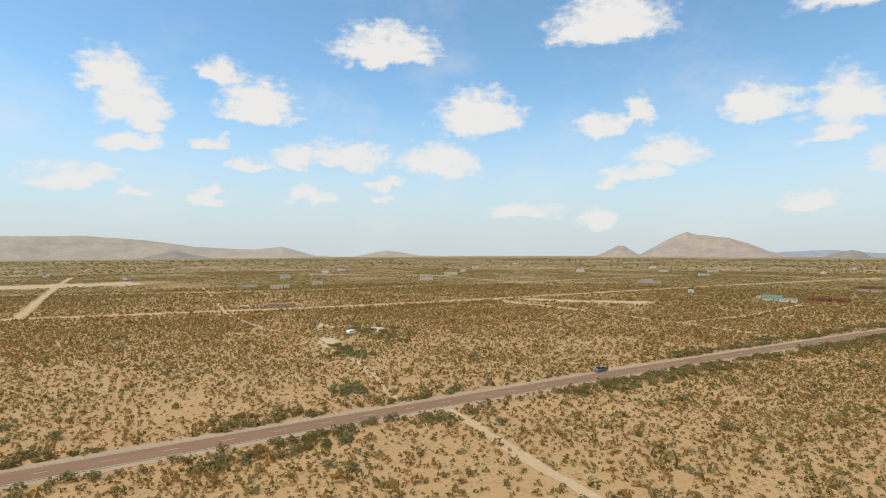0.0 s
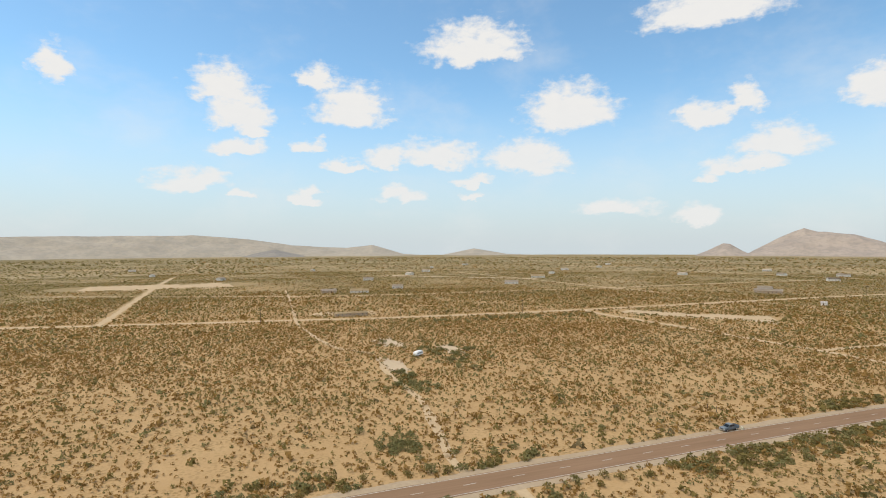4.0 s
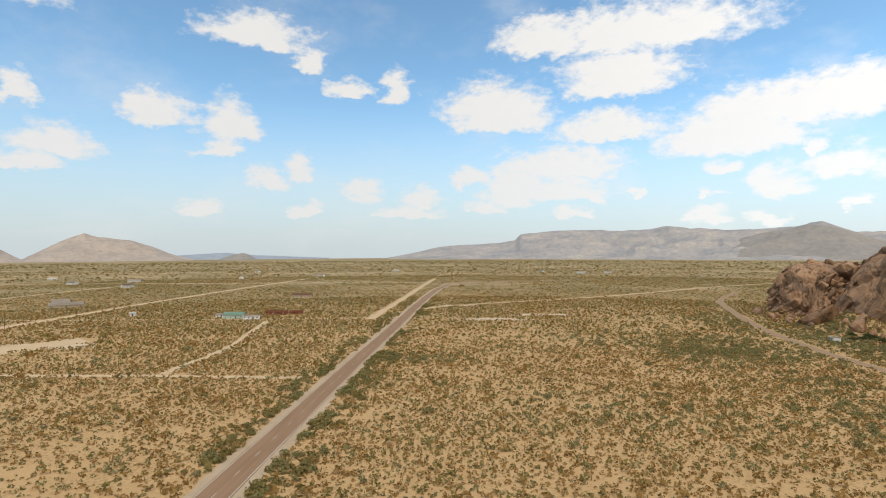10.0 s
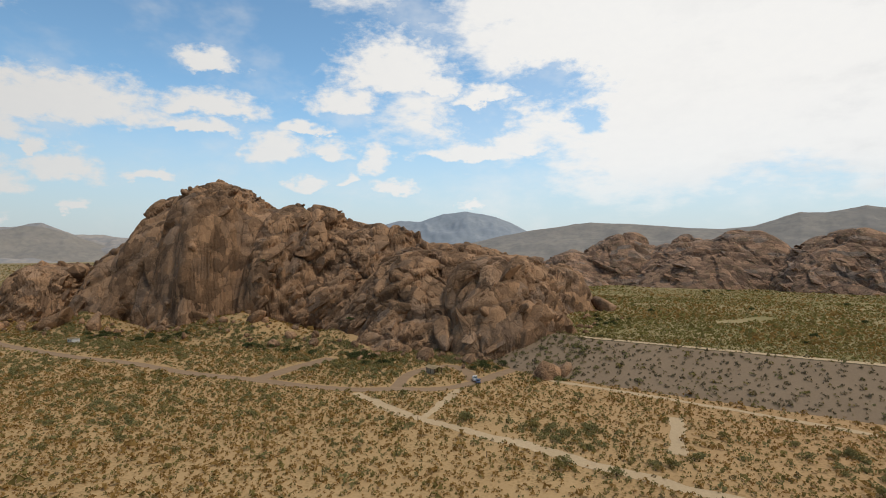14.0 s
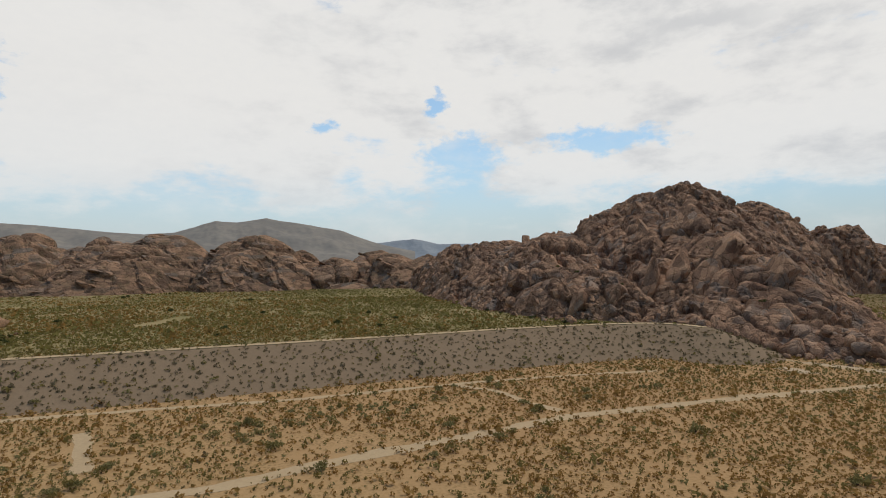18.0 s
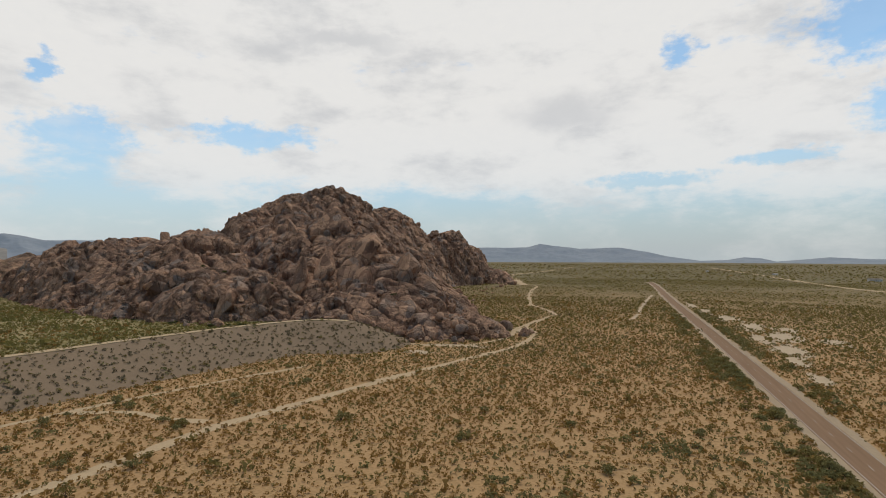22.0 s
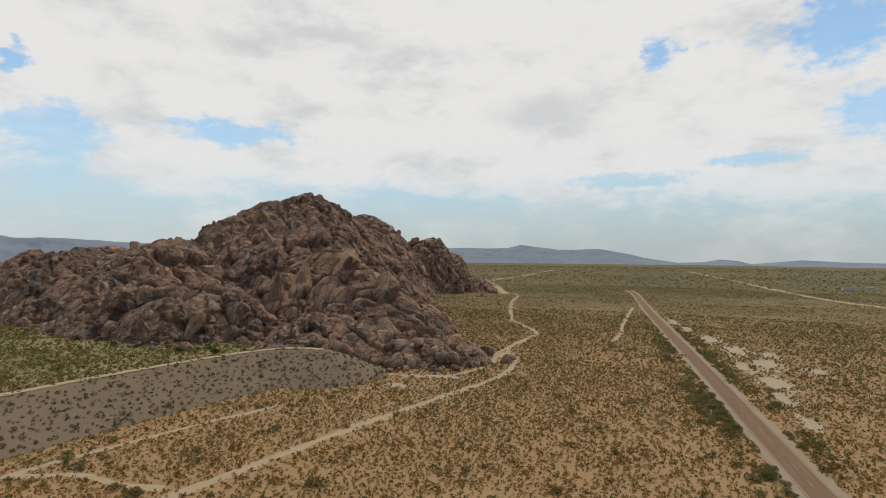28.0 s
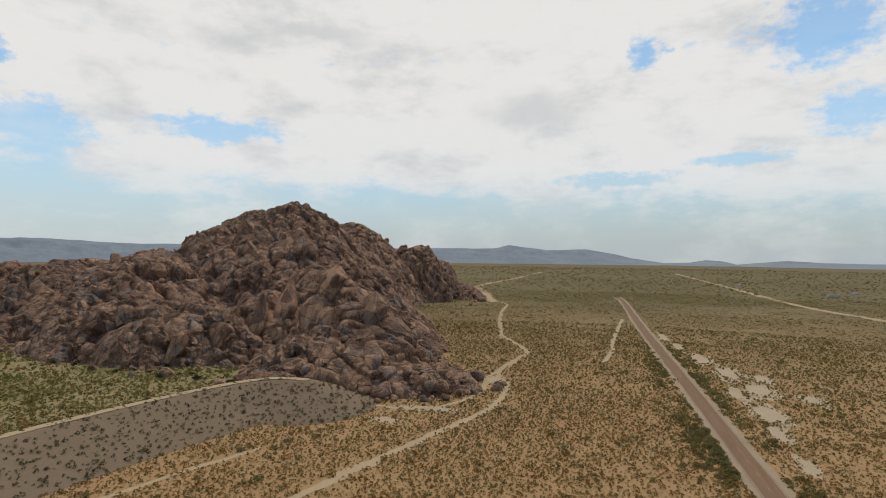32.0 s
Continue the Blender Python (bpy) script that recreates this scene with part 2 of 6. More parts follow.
def place(n):
    return n.tree.nodes.new("ShaderNodeNewGeometry").outputs["Position"]


def plain(name, rgb, rough=0.6, metal=0.0, scale=3.0, vary=0.25):
    m, n, b = material(name, rough, metal)
    dark = tuple(v * (1 - vary) for v in rgb)
    f = n.noise(place(n), scale, 5.0, 0.65)
    colour_in(n, b, n.mix(n.ramp(f, (0.35, 0.0), (0.7, 1.0)), dark, rgb))
    return m


def sand_material(name, light, mid, dark, speck=0.0, green=None):
    m, n, b = material(name, 0.95)
    p = place(n)
    flat = n.vec("MULTIPLY", p, (1, 1, 0))
    big = n.noise(flat, 0.006, 5.0, 0.6)
    medium = n.noise(flat, 0.06, 5.0, 0.6)
    small = n.noise(flat, 0.9, 5.0, 0.65)
    c = n.mix(n.ramp(medium, (0.32, 0.0), (0.68, 1.0)), mid, light)
    c = n.mix(n.math("MULTIPLY", n.ramp(small, (0.35, 1.0), (0.6, 0.0)), 0.45), c, dark)
    c = n.mix(n.math("MULTIPLY", n.ramp(big, (0.4, 0.0), (0.62, 1.0)), 0.5), c, mid)
    if speck:
        # redder soil in the south-east, more green far out in the south
        red = n.step(n.vec("DOT_PRODUCT", flat, (0.5, -0.86, 0)), 0.0, 150.0)
        c = n.mix(n.math("MULTIPLY", red, 0.55), c, n.mix(medium, (0.36, 0.205, 0.098), (0.46, 0.275, 0.140)))
        grass = n.math("MULTIPLY", n.ramp(n.noise(flat, 0.9, 4.0, 0.7), (0.46, 0.0), (0.64, 0.6)), n.ramp(n.noise(flat, 0.03, 4.0, 0.6), (0.30, 0.25), (0.60, 0.85)))
        c = n.mix(grass, c, n.mix(small, (0.300, 0.178, 0.072), (0.215, 0.132, 0.052)))
        # small dry tufts between the bushes
        tuft = n.tree.nodes.new("ShaderNodeTexVoronoi")
        tuft.inputs["Scale"].default_value, tuft.voronoi_dimensions = 0.85, "2D"
        n.tree.links.new(flat, tuft.inputs["Vector"])
        some = n.math("MULTIPLY", n.ramp(tuft.outputs["Distance"], (0.22, 1.0), (0.42, 0.0)), n.ramp(n.noise(flat, 0.07, 4.0, 0.65), (0.40, 0.0), (0.60, 0.6)))
        c = n.mix(some, c, n.mix(n.add("ShaderNodeSeparateColor", (tuft.outputs["Color"],)), (0.240, 0.150, 0.056), (0.180, 0.128, 0.050)))
        # scrub too far off to be told apart: small dots, and broad stands of it
        sep = n.tree.nodes.new("ShaderNodeSeparateXYZ")
        n.tree.links.new(p, sep.inputs[0])
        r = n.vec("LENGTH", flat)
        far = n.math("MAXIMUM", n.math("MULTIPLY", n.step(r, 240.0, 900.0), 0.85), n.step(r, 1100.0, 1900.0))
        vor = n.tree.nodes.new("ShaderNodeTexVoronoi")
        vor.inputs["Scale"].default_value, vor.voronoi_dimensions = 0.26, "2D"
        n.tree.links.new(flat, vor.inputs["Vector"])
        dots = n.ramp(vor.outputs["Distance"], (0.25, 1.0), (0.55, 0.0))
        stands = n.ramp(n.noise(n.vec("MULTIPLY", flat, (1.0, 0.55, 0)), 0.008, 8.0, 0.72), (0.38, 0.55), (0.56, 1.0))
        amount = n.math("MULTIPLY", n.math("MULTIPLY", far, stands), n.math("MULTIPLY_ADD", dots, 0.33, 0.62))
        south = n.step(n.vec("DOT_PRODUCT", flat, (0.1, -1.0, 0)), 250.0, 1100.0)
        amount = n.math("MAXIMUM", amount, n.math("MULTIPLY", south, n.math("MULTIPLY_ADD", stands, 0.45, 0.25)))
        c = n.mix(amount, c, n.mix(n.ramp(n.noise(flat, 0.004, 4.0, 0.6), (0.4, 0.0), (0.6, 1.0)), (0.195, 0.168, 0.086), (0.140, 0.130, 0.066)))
        strips = n.ramp(n.noise(n.vec("MULTIPLY", flat, (0.0022, 0.0075, 0)), 1.0, 7.0, 0.7), (0.53, 0.0), (0.60, 1.0))
        c = n.mix(n.math("MULTIPLY", n.math("MULTIPLY", strips, n.step(r, 420.0, 900.0)), n.math("MULTIPLY_ADD", south, -0.4, 0.5)), c, (0.44, 0.335, 0.195))
        c = n.mix(n.math("MULTIPLY", south, n.math("MULTIPLY_ADD", n.ramp(vor.outputs["Distance"], (0.30, 1.0), (0.62, 0.0)), 0.62, 0.28)), c, n.mix(big, (0.120, 0.105, 0.050), (0.165, 0.130, 0.066)))
    if green:
        c = n.mix(n.ramp(n.noise(flat, 0.018, 5.0, 0.65), (0.44, 0.0), (0.64, 0.85)), c, green)
    colour_in(n, b, c)
    relief(n, b, small, 0.5, 0.15)
    return m


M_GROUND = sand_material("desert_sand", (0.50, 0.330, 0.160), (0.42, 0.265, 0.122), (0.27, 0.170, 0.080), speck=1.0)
M_TRACK = sand_material("packed_sand", (0.51, 0.375, 0.225), (0.45, 0.325, 0.19), (0.34, 0.24, 0.135))
M_DAM = sand_material("dam_gravel", (0.272, 0.192, 0.122), (0.230, 0.162, 0.102), (0.178, 0.125, 0.080))
M_WASH = sand_material("pale_wash_sand", (0.52, 0.40, 0.265), (0.45, 0.34, 0.22), (0.36, 0.265, 0.16))
M_GRAVEL = sand_material("verge_gravel", (0.42, 0.32, 0.21), (0.36, 0.265, 0.165), (0.25, 0.185, 0.12))
M_VALLEY = sand_material("valley_floor", (0.37, 0.275, 0.140), (0.29, 0.222, 0.105), (0.20, 0.165, 0.078), green=(0.205, 0.172, 0.068))


def asphalt_material(name, a, b_):
    m, n, b = material(name, 0.85)
    p = place(n)
    long = n.noise(n.vec("MULTIPLY", p, (1.2, 0.03, 0)), 1.0, 4.0, 0.6)
    grit = n.noise(p, 6.0, 4.0, 0.7)
    c = n.mix(n.ramp(long, (0.35, 0.0), (0.65, 1.0)), a, b_)
    c = n.mix(n.math("MULTIPLY", grit, 0.35), c, tuple(v * 0.6 for v in a))
    colour_in(n, b, c)
    relief(n, b, grit, 0.3, 0.02)
    return m


M_ROAD = asphalt_material("worn_asphalt", (0.225, 0.135, 0.076), (0.275, 0.168, 0.098))
M_PARK_ROAD = asphalt_material("park_asphalt", (0.26, 0.170, 0.100), (0.32, 0.215, 0.13))
M_LINE = plain("road_paint", (0.55, 0.50, 0.42), 0.7, vary=0.35, scale=1.2)


def rock_material(name, tan, brown, varnish, streak=1.0, speck=0.0, stretch=(1.0, 1.0, 0.7), lichen=0.5, cleft=0.8):
    m, n, b = material(name, 0.88)
    p = place(n)
    big = n.noise(p, 0.035, 6.0, 0.62)
    mid = n.noise(p, 0.22, 6.0, 0.65)
    fine = n.noise(p, 1.6, 5.0, 0.7)
    bent = n.vec("ADD", n.vec("MULTIPLY", p, stretch), n.vec("MULTIPLY", n.add("ShaderNodeCombineXYZ", (mid, n.noise(p, 0.13, 4.0, 0.6), n.noise(p, 0.5, 3.0, 0.6))), (4.5, 4.5, 3)))

    def blocks(scale, feature):
        v = n.tree.nodes.new("ShaderNodeTexVoronoi")
        v.feature = feature
        v.inputs["Scale"].default_value = scale
        n.tree.links.new(bent, v.inputs["Vector"])
        return v.outputs["Color"] if feature == "F1" else v.outputs["Distance"]

    c = n.mix(n.ramp(big, (0.36, 0.0), (0.64, 1.0)), brown, tan)
    # each block has weathered to its own shade
    own = n.add("ShaderNodeSeparateColor", (blocks(0.085, "F1"),))
    c = n.mix(n.ramp(own, (0.45, 0.0), (0.95, 0.6)), c, varnish)
    own2 = n.add("ShaderNodeSeparateColor", (blocks(0.24, "F1"),))
    c = n.mix(n.ramp(own2, (0.70, 0.0), (0.95, 0.75)), c, tuple(min(1, v * 1.25) for v in tan))
    c = n.mix(n.ramp(own2, (0.05, 0.45), (0.35, 0.0)), c, varnish)
    # varnish runs down the faces
    run = n.noise(n.vec("MULTIPLY", p, (0.30, 0.30, 0.022)), 1.0, 5.0, 0.6)
    c = n.mix(n.math("MULTIPLY", n.ramp(run, (0.50, 0.0), (0.68, 1.0)), 0.5 * streak), c, varnish)
    grit = n.noise(p, 0.7, 6.0, 0.75)
    c = n.mix(n.math("MULTIPLY", n.ramp(grit, (0.36, 0.9), (0.52, 0.0)), 0.5), c, tuple(v * 0.6 for v in brown))
    c = n.mix(n.math("MULTIPLY", n.ramp(grit, (0.55, 0.0), (0.68, 0.9)), 0.5), c, tuple(min(1, v * 1.35) for v in tan))
    # each loose block has its own shade, some redder, some grey with lichen
    cell = n.add("ShaderNodeSeparateColor", (blocks(0.12, "F1"),)).node.outputs[1]
    chance = n.math("ADD", n.tree.nodes.new("ShaderNodeObjectInfo").outputs["Random"], n.tree.nodes.new("ShaderNodeNewGeometry").outputs["Random Per Island"])
    chance = n.math("FRACT", n.math("ADD", chance, n.math("MULTIPLY", cell, 0.8)))
    c = n.mix(n.ramp(chance, (0.0, 0.6), (0.3, 0.0)), c, varnish)
    c = n.mix(n.ramp(chance, (0.62, 0.0), (0.9, 0.7)), c, tuple(min(1, v * 1.25) for v in tan))
    chance2 = n.math("FRACT", n.math("MULTIPLY", chance, 7.31))
    c = n.mix(n.ramp(chance2, (0.7, 0.0), (1.0, lichen)), c, (0.25, 0.225, 0.195))
    if speck:
        sc = n.noise(p, 0.12, 3.0, 0.6)
        c = n.mix(n.math("MULTIPLY", n.ramp(sc, (0.5, 0.0), (0.62, 1.0)), speck), c, (0.10, 0.10, 0.05))
    # shade in the joints between the blocks is painted as dark lines
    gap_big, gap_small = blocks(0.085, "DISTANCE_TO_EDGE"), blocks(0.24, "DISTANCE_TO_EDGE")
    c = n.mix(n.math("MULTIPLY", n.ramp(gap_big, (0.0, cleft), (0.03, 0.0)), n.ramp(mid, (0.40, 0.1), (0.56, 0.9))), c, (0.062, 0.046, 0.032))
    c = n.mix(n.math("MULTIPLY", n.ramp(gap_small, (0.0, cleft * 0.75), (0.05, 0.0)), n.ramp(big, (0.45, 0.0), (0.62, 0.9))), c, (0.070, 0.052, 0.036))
    colour_in(n, b, c)
    # joints and grain stand in relief
    joints = n.math("ADD", n.math("MULTIPLY", n.ramp(gap_big, (0.0, 0.0), (0.05, 1.0)), cleft),
                    n.math("MULTIPLY", n.ramp(gap_small, (0.0, 0.0), (0.06, 1.0)), cleft * 0.6))
    h = n.math("ADD", joints, n.math("ADD", n.math("ADD", mid, n.math("MULTIPLY", grit, 0.9)), n.math("MULTIPLY", fine, 0.35)))
    relief(n, b, h, 1.0, 0.8)
    return m


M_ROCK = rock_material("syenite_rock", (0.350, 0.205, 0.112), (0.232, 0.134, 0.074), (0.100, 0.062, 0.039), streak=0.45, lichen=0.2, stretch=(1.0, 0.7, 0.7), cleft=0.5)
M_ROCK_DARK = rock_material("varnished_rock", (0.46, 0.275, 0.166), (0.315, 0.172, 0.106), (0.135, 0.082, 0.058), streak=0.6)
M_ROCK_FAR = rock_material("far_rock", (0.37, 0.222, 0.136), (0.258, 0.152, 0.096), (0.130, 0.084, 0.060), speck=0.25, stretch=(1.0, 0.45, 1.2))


def hill_material(name, a, b_, c_):
    m, n, b = material(name, 1.0)
    p = place(n)
    f = n.noise(n.vec("MULTIPLY", p, (1, 1, 2.5)), 0.006, 7.0, 0.62)
    g = n.noise(p, 0.03, 5.0, 0.6)
    c = n.mix(n.ramp(f, (0.36, 0.0), (0.64, 1.0)), a, b_)
    c = n.mix(n.math("MULTIPLY", n.ramp(g, (0.45, 0.0), (0.62, 1.0)), 0.4), c, c_)
    colour_in(n, b, c)
    return m


M_HILL_TAN = hill_material("dry_tan_hills", (0.319, 0.277, 0.218), (0.386, 0.332, 0.260), (0.244, 0.227, 0.193))
M_HILL_ROCK = hill_material("pale_rocky_hill", (0.302, 0.252, 0.210), (0.378, 0.311, 0.252), (0.210, 0.185, 0.160))
# the blue of these far hills is distance haze put into the colour
M_HILL_HAZE = hill_material("haze_tinted_hills", (0.245, 0.272, 0.300), (0.290, 0.312, 0.332), (0.205, 0.232, 0.258))
M_HILL_GREY = hill_material("grey_brown_mountains", (0.225, 0.205, 0.182), (0.275, 0.245, 0.208), (0.165, 0.160, 0.146))
# the mesa's colour has distance haze mixed in as well
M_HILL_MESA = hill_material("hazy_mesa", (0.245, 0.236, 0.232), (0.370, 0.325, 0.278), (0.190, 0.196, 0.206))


def leaf_material(name, a, b_):
    m = bpy.data.materials.new(name)
    m.use_nodes = True
    t = m.node_tree
    t.nodes.clear()
    n = Nodes(t)
    geo = t.nodes.new("ShaderNodeNewGeometry")
    f = n.noise(geo.outputs["Position"], 0.30, 2.0, 0.5)
    wide = n.noise(geo.outputs["Position"], 0.02, 3.0, 0.6)
    c = n.mix(n.ramp(f, (0.38, 0.0), (0.62, 1.0)), a, b_)
    c = n.mix(n.math("MULTIPLY", n.ramp(wide, (0.4, 0.0), (0.62, 1.0)), 0.5), c, tuple(v * k for v, k in zip(b_, (1.06, 0.96, 0.90))))
    c = n.mix(n.math("MULTIPLY", geo.outputs["Random Per Island"], 0.4), c, tuple(v * 0.75 for v in a))
    top = n.add("ShaderNodeBsdfDiffuse", {"Color": c})
    thin = n.add("ShaderNodeBsdfTranslucent", {"Color": c})
    t.links.new(n.add("ShaderNodeMixShader", (0.42, top, thin)), t.nodes.new("ShaderNodeOutputMaterial").inputs[0])
    return m


M_DRY = leaf_material("dry_scrub", (0.330, 0.200, 0.066), (0.272, 0.170, 0.058))
M_OLIVE = leaf_material("olive_scrub", (0.245, 0.192, 0.068), (0.205, 0.168, 0.060))
M_GREEN = leaf_material("green_scrub", (0.215, 0.200, 0.085), (0.245, 0.218, 0.092))
M_GREYLEAF = leaf_material("grey_scrub", (0.250, 0.195, 0.095), (0.205, 0.162, 0.082))
M_DAMLEAF = leaf_material("dusty_dark_scrub", (0.165, 0.138, 0.082), (0.190, 0.154, 0.090))
M_LUSH = leaf_material("lush_scrub", (0.190, 0.180, 0.060), (0.225, 0.195, 0.070))
M_DARKLEAF = leaf_material("oak_leaves", (0.070, 0.085, 0.034), (0.095, 0.105, 0.042))
M_BARK = plain("bark", (0.14, 0.105, 0.075), 0.9)

# ---- mesh helpers ----
RND = np.random.RandomState(7)
TABLE = RND.rand(1 << 16, 3)


def cells(*ints):
    h = np.zeros(ints[0].shape, dtype=np.int64)
    for i, k in zip(ints, (73856093, 19349663, 83492791)):
        h ^= i.astype(np.int64) * k
    h ^= h >> 13
    return h & 0xFFFF


def value_noise(x, y, z):
    """Smooth noise in 0 to 1."""
    xi, yi, zi = np.floor(x), np.floor(y), np.floor(z)
    fx, fy, fz = (v * v * (3 - 2 * v) for v in (x - xi, y - yi, z - zi))
    out = 0.0
    for a in (0, 1):
        for b in (0, 1):
            for c in (0, 1):
                w = (fx if a else 1 - fx) * (fy if b else 1 - fy) * (fz if c else 1 - fz)
                out = out + w * TABLE[cells(xi + a, yi + b, zi + c), 0]
    return out


def fbm(x, y, z=None, octaves=4):
    z = np.zeros_like(x) if z is None else z
    total, amp, norm = 0.0, 1.0, 0.0
    for k in range(octaves):
        total = total + amp * value_noise(x * 2 ** k + 17.3 * k, y * 2 ** k + 5.1 * k, z * 2 ** k)
        norm += amp
        amp *= 0.5
    return total / norm


def worley(x, y, z):
    """Distances to the nearest and second nearest of scattered seeds, a random number of the nearest, the way from it and its tilt."""
    xi, yi, zi = np.floor(x), np.floor(y), np.floor(z)
    f1, f2, who = np.full(x.shape, 9.0), np.full(x.shape, 9.0), np.zeros(x.shape)
    rel, face = np.zeros((x.size, 3)), np.zeros((x.size, 3))
    for a in (-1, 0, 1):
        for b in (-1, 0, 1):
            for c in (-1, 0, 1):
                h = cells(xi + a, yi + b, zi + c)
                s = TABLE[h]
                d = np.sqrt((xi + a + s[:, 0] - x) ** 2 + (yi + b + s[:, 1] - y) ** 2 + (zi + c + s[:, 2] - z) ** 2)
                near = d < f1
                f2 = np.where(near, f1, np.minimum(f2, d))
                own = TABLE[(h * 7 + 3) & 0xFFFF]
                who = np.where(near, own[:, 1], who)
                rel[near] = np.stack([x - xi - a, y - yi - b, z - zi - c], 1)[near] - s[near]
                face[near] = TABLE[(h * 11 + 5) & 0xFFFF][near] * 2 - 1
                f1 = np.where(near, d, f1)
    return f1, f2, who, rel, face


def mesh_data(name, verts, faces, mats, smooth=False):
    """A mesh from arrays: verts n x 3, faces m x 3 or m x 4."""
    me = bpy.data.meshes.new(name)
    verts, faces = np.asarray(verts, dtype=np.float32), np.asarray(faces, dtype=np.int32)
    k = faces.shape[1]
    me.vertices.add(len(verts))
    me.vertices.foreach_set("co", verts.ravel())
    me.loops.add(faces.size)
    me.loops.foreach_set("vertex_index", faces.ravel())
    me.polygons.add(len(faces))
    me.polygons.foreach_set("loop_start", np.arange(0, faces.size, k, dtype=np.int32))
    me.polygons.foreach_set("use_smooth", np.full(len(faces), smooth, dtype=bool))
    me.update(calc_edges=True)
    for m in (mats if isinstance(mats, (list, tuple)) else [mats]):
        me.materials.append(m)
    return me


def grid_faces(nu, nv):
    i = np.arange(nu - 1)[:, None] * nv + np.arange(nv - 1)[None, :]
    return np.stack([i, i + nv, i + nv + 1, i + 1], -1).reshape(-1, 4)


def part(name, bm, mat, parent=None, label=""):
    """Links a bmesh as one mesh object, under a thing or a part."""
    me = bpy.data.meshes.new(name)
    bm.to_mesh(me)
    bm.free()
    for m in (mat if isinstance(mat, (list, tuple)) else [mat]):
        me.materials.append(m)
    ob = new(name, me)
    if parent is not None:
        ob.parent = parent
    return tagged(ob, label)


def box(bm, x0, x1, y0, y1, z0, z1, bevel=0.0):
    r = bmesh.ops.create_cube(bm, size=1.0)
    for v in r["verts"]:
        v.co = Vector((x0 + (v.co.x + 0.5) * (x1 - x0), y0 + (v.co.y + 0.5) * (y1 - y0), z0 + (v.co.z + 0.5) * (z1 - z0)))
    if bevel:
        edges = list({e for v in r["verts"] for e in v.link_edges})
        bmesh.ops.bevel(bm, geom=edges, offset=bevel, segments=2, affect="EDGES")
    return bm


def boxed(*a, **k):
    return box(bmesh.new(), *a, **k)


def rod(bm, p, q, r0, r1=None, seg=8):
    p, q = Vector(p), Vector(q)
    d = q - p
    m = Matrix.Translation((p + q) / 2) @ d.to_track_quat("Z", "Y").to_matrix().to_4x4()
    bmesh.ops.create_cone(bm, cap_ends=True, segments=seg, radius1=r0, radius2=r0 if r1 is None else r1, depth=d.length, matrix=m)
    return bm


# ---- ground ----
def ground_z(x, y):
    """Height of the plain: level round the road, falling slowly to the far basin in the west, north and south."""
    x, y = np.asarray(x, dtype=float), np.asarray(y, dtype=float)
    r = np.hypot(x, y)
    az = np.degrees(np.arctan2(x, y))
    fall = np.interp(az, (-180, -150, -100, -20, 30, 60, 110, 140, 170, 180), (0.005, 0.006, 0.0075, 0.0075, 0.006, 0.002, 0.001, 0.002, 0.0045, 0.005))
    return -fall * np.maximum(0, r - 800) + 0.35 * (fbm(x / 90, y / 90, None, 2) - 0.5) * np.clip((r - 60) / 150, 0, 1)


def make_ground():
    a = np.concatenate([np.arange(0, 500, 10.0), np.geomspace(500, 4930, 60)])
    axis = np.concatenate([-a[:0:-1], a])
    gx, gy = np.meshgrid(axis, axis, indexing="ij")
    # square grid drawn in to a disc so that the rim is one even horizon
    r = np.maximum(np.abs(gx), np.abs(gy))
    k = np.where(r > 0, np.interp(r, (0, 500, 4930), (0, 0, 1)), 0)
    s = 1 - k * (1 - r / np.maximum(1e-6, np.hypot(gx, gy)))
    gx, gy = gx * s, gy * s
    v = np.stack([gx, gy, ground_z(gx, gy)], -1).reshape(-1, 3)
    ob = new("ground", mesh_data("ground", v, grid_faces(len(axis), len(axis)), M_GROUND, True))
    return tagged(ob, "tan desert sand plain dotted with dry scrub", "ground", kind="structure")


make_ground()


def spline(points, gap):
    """Points every gap metres or so along a smooth line through the given ones."""
    p = np.array(points, dtype=float)
    p = np.vstack([2 * p[0] - p[1], p, 2 * p[-1] - p[-2]])
    out = []
    for i in range(1, len(p) - 2):
        k = max(2, int(np.linalg.norm(p[i + 1] - p[i]) / gap))
        t = np.linspace(0, 1, k, endpoint=False)[:, None]
        a, b, c, d = p[i - 1], p[i], p[i + 1], p[i + 2]
        out.append(0.5 * (2 * b + (c - a) * t + (2 * a - 5 * b + 4 * c - d) * t ** 2 + (3 * b - a - 3 * c + d) * t ** 3))
    out.append(p[-2][None])
    return np.vstack(out)


BARE = []      # (line, half width) where nothing grows


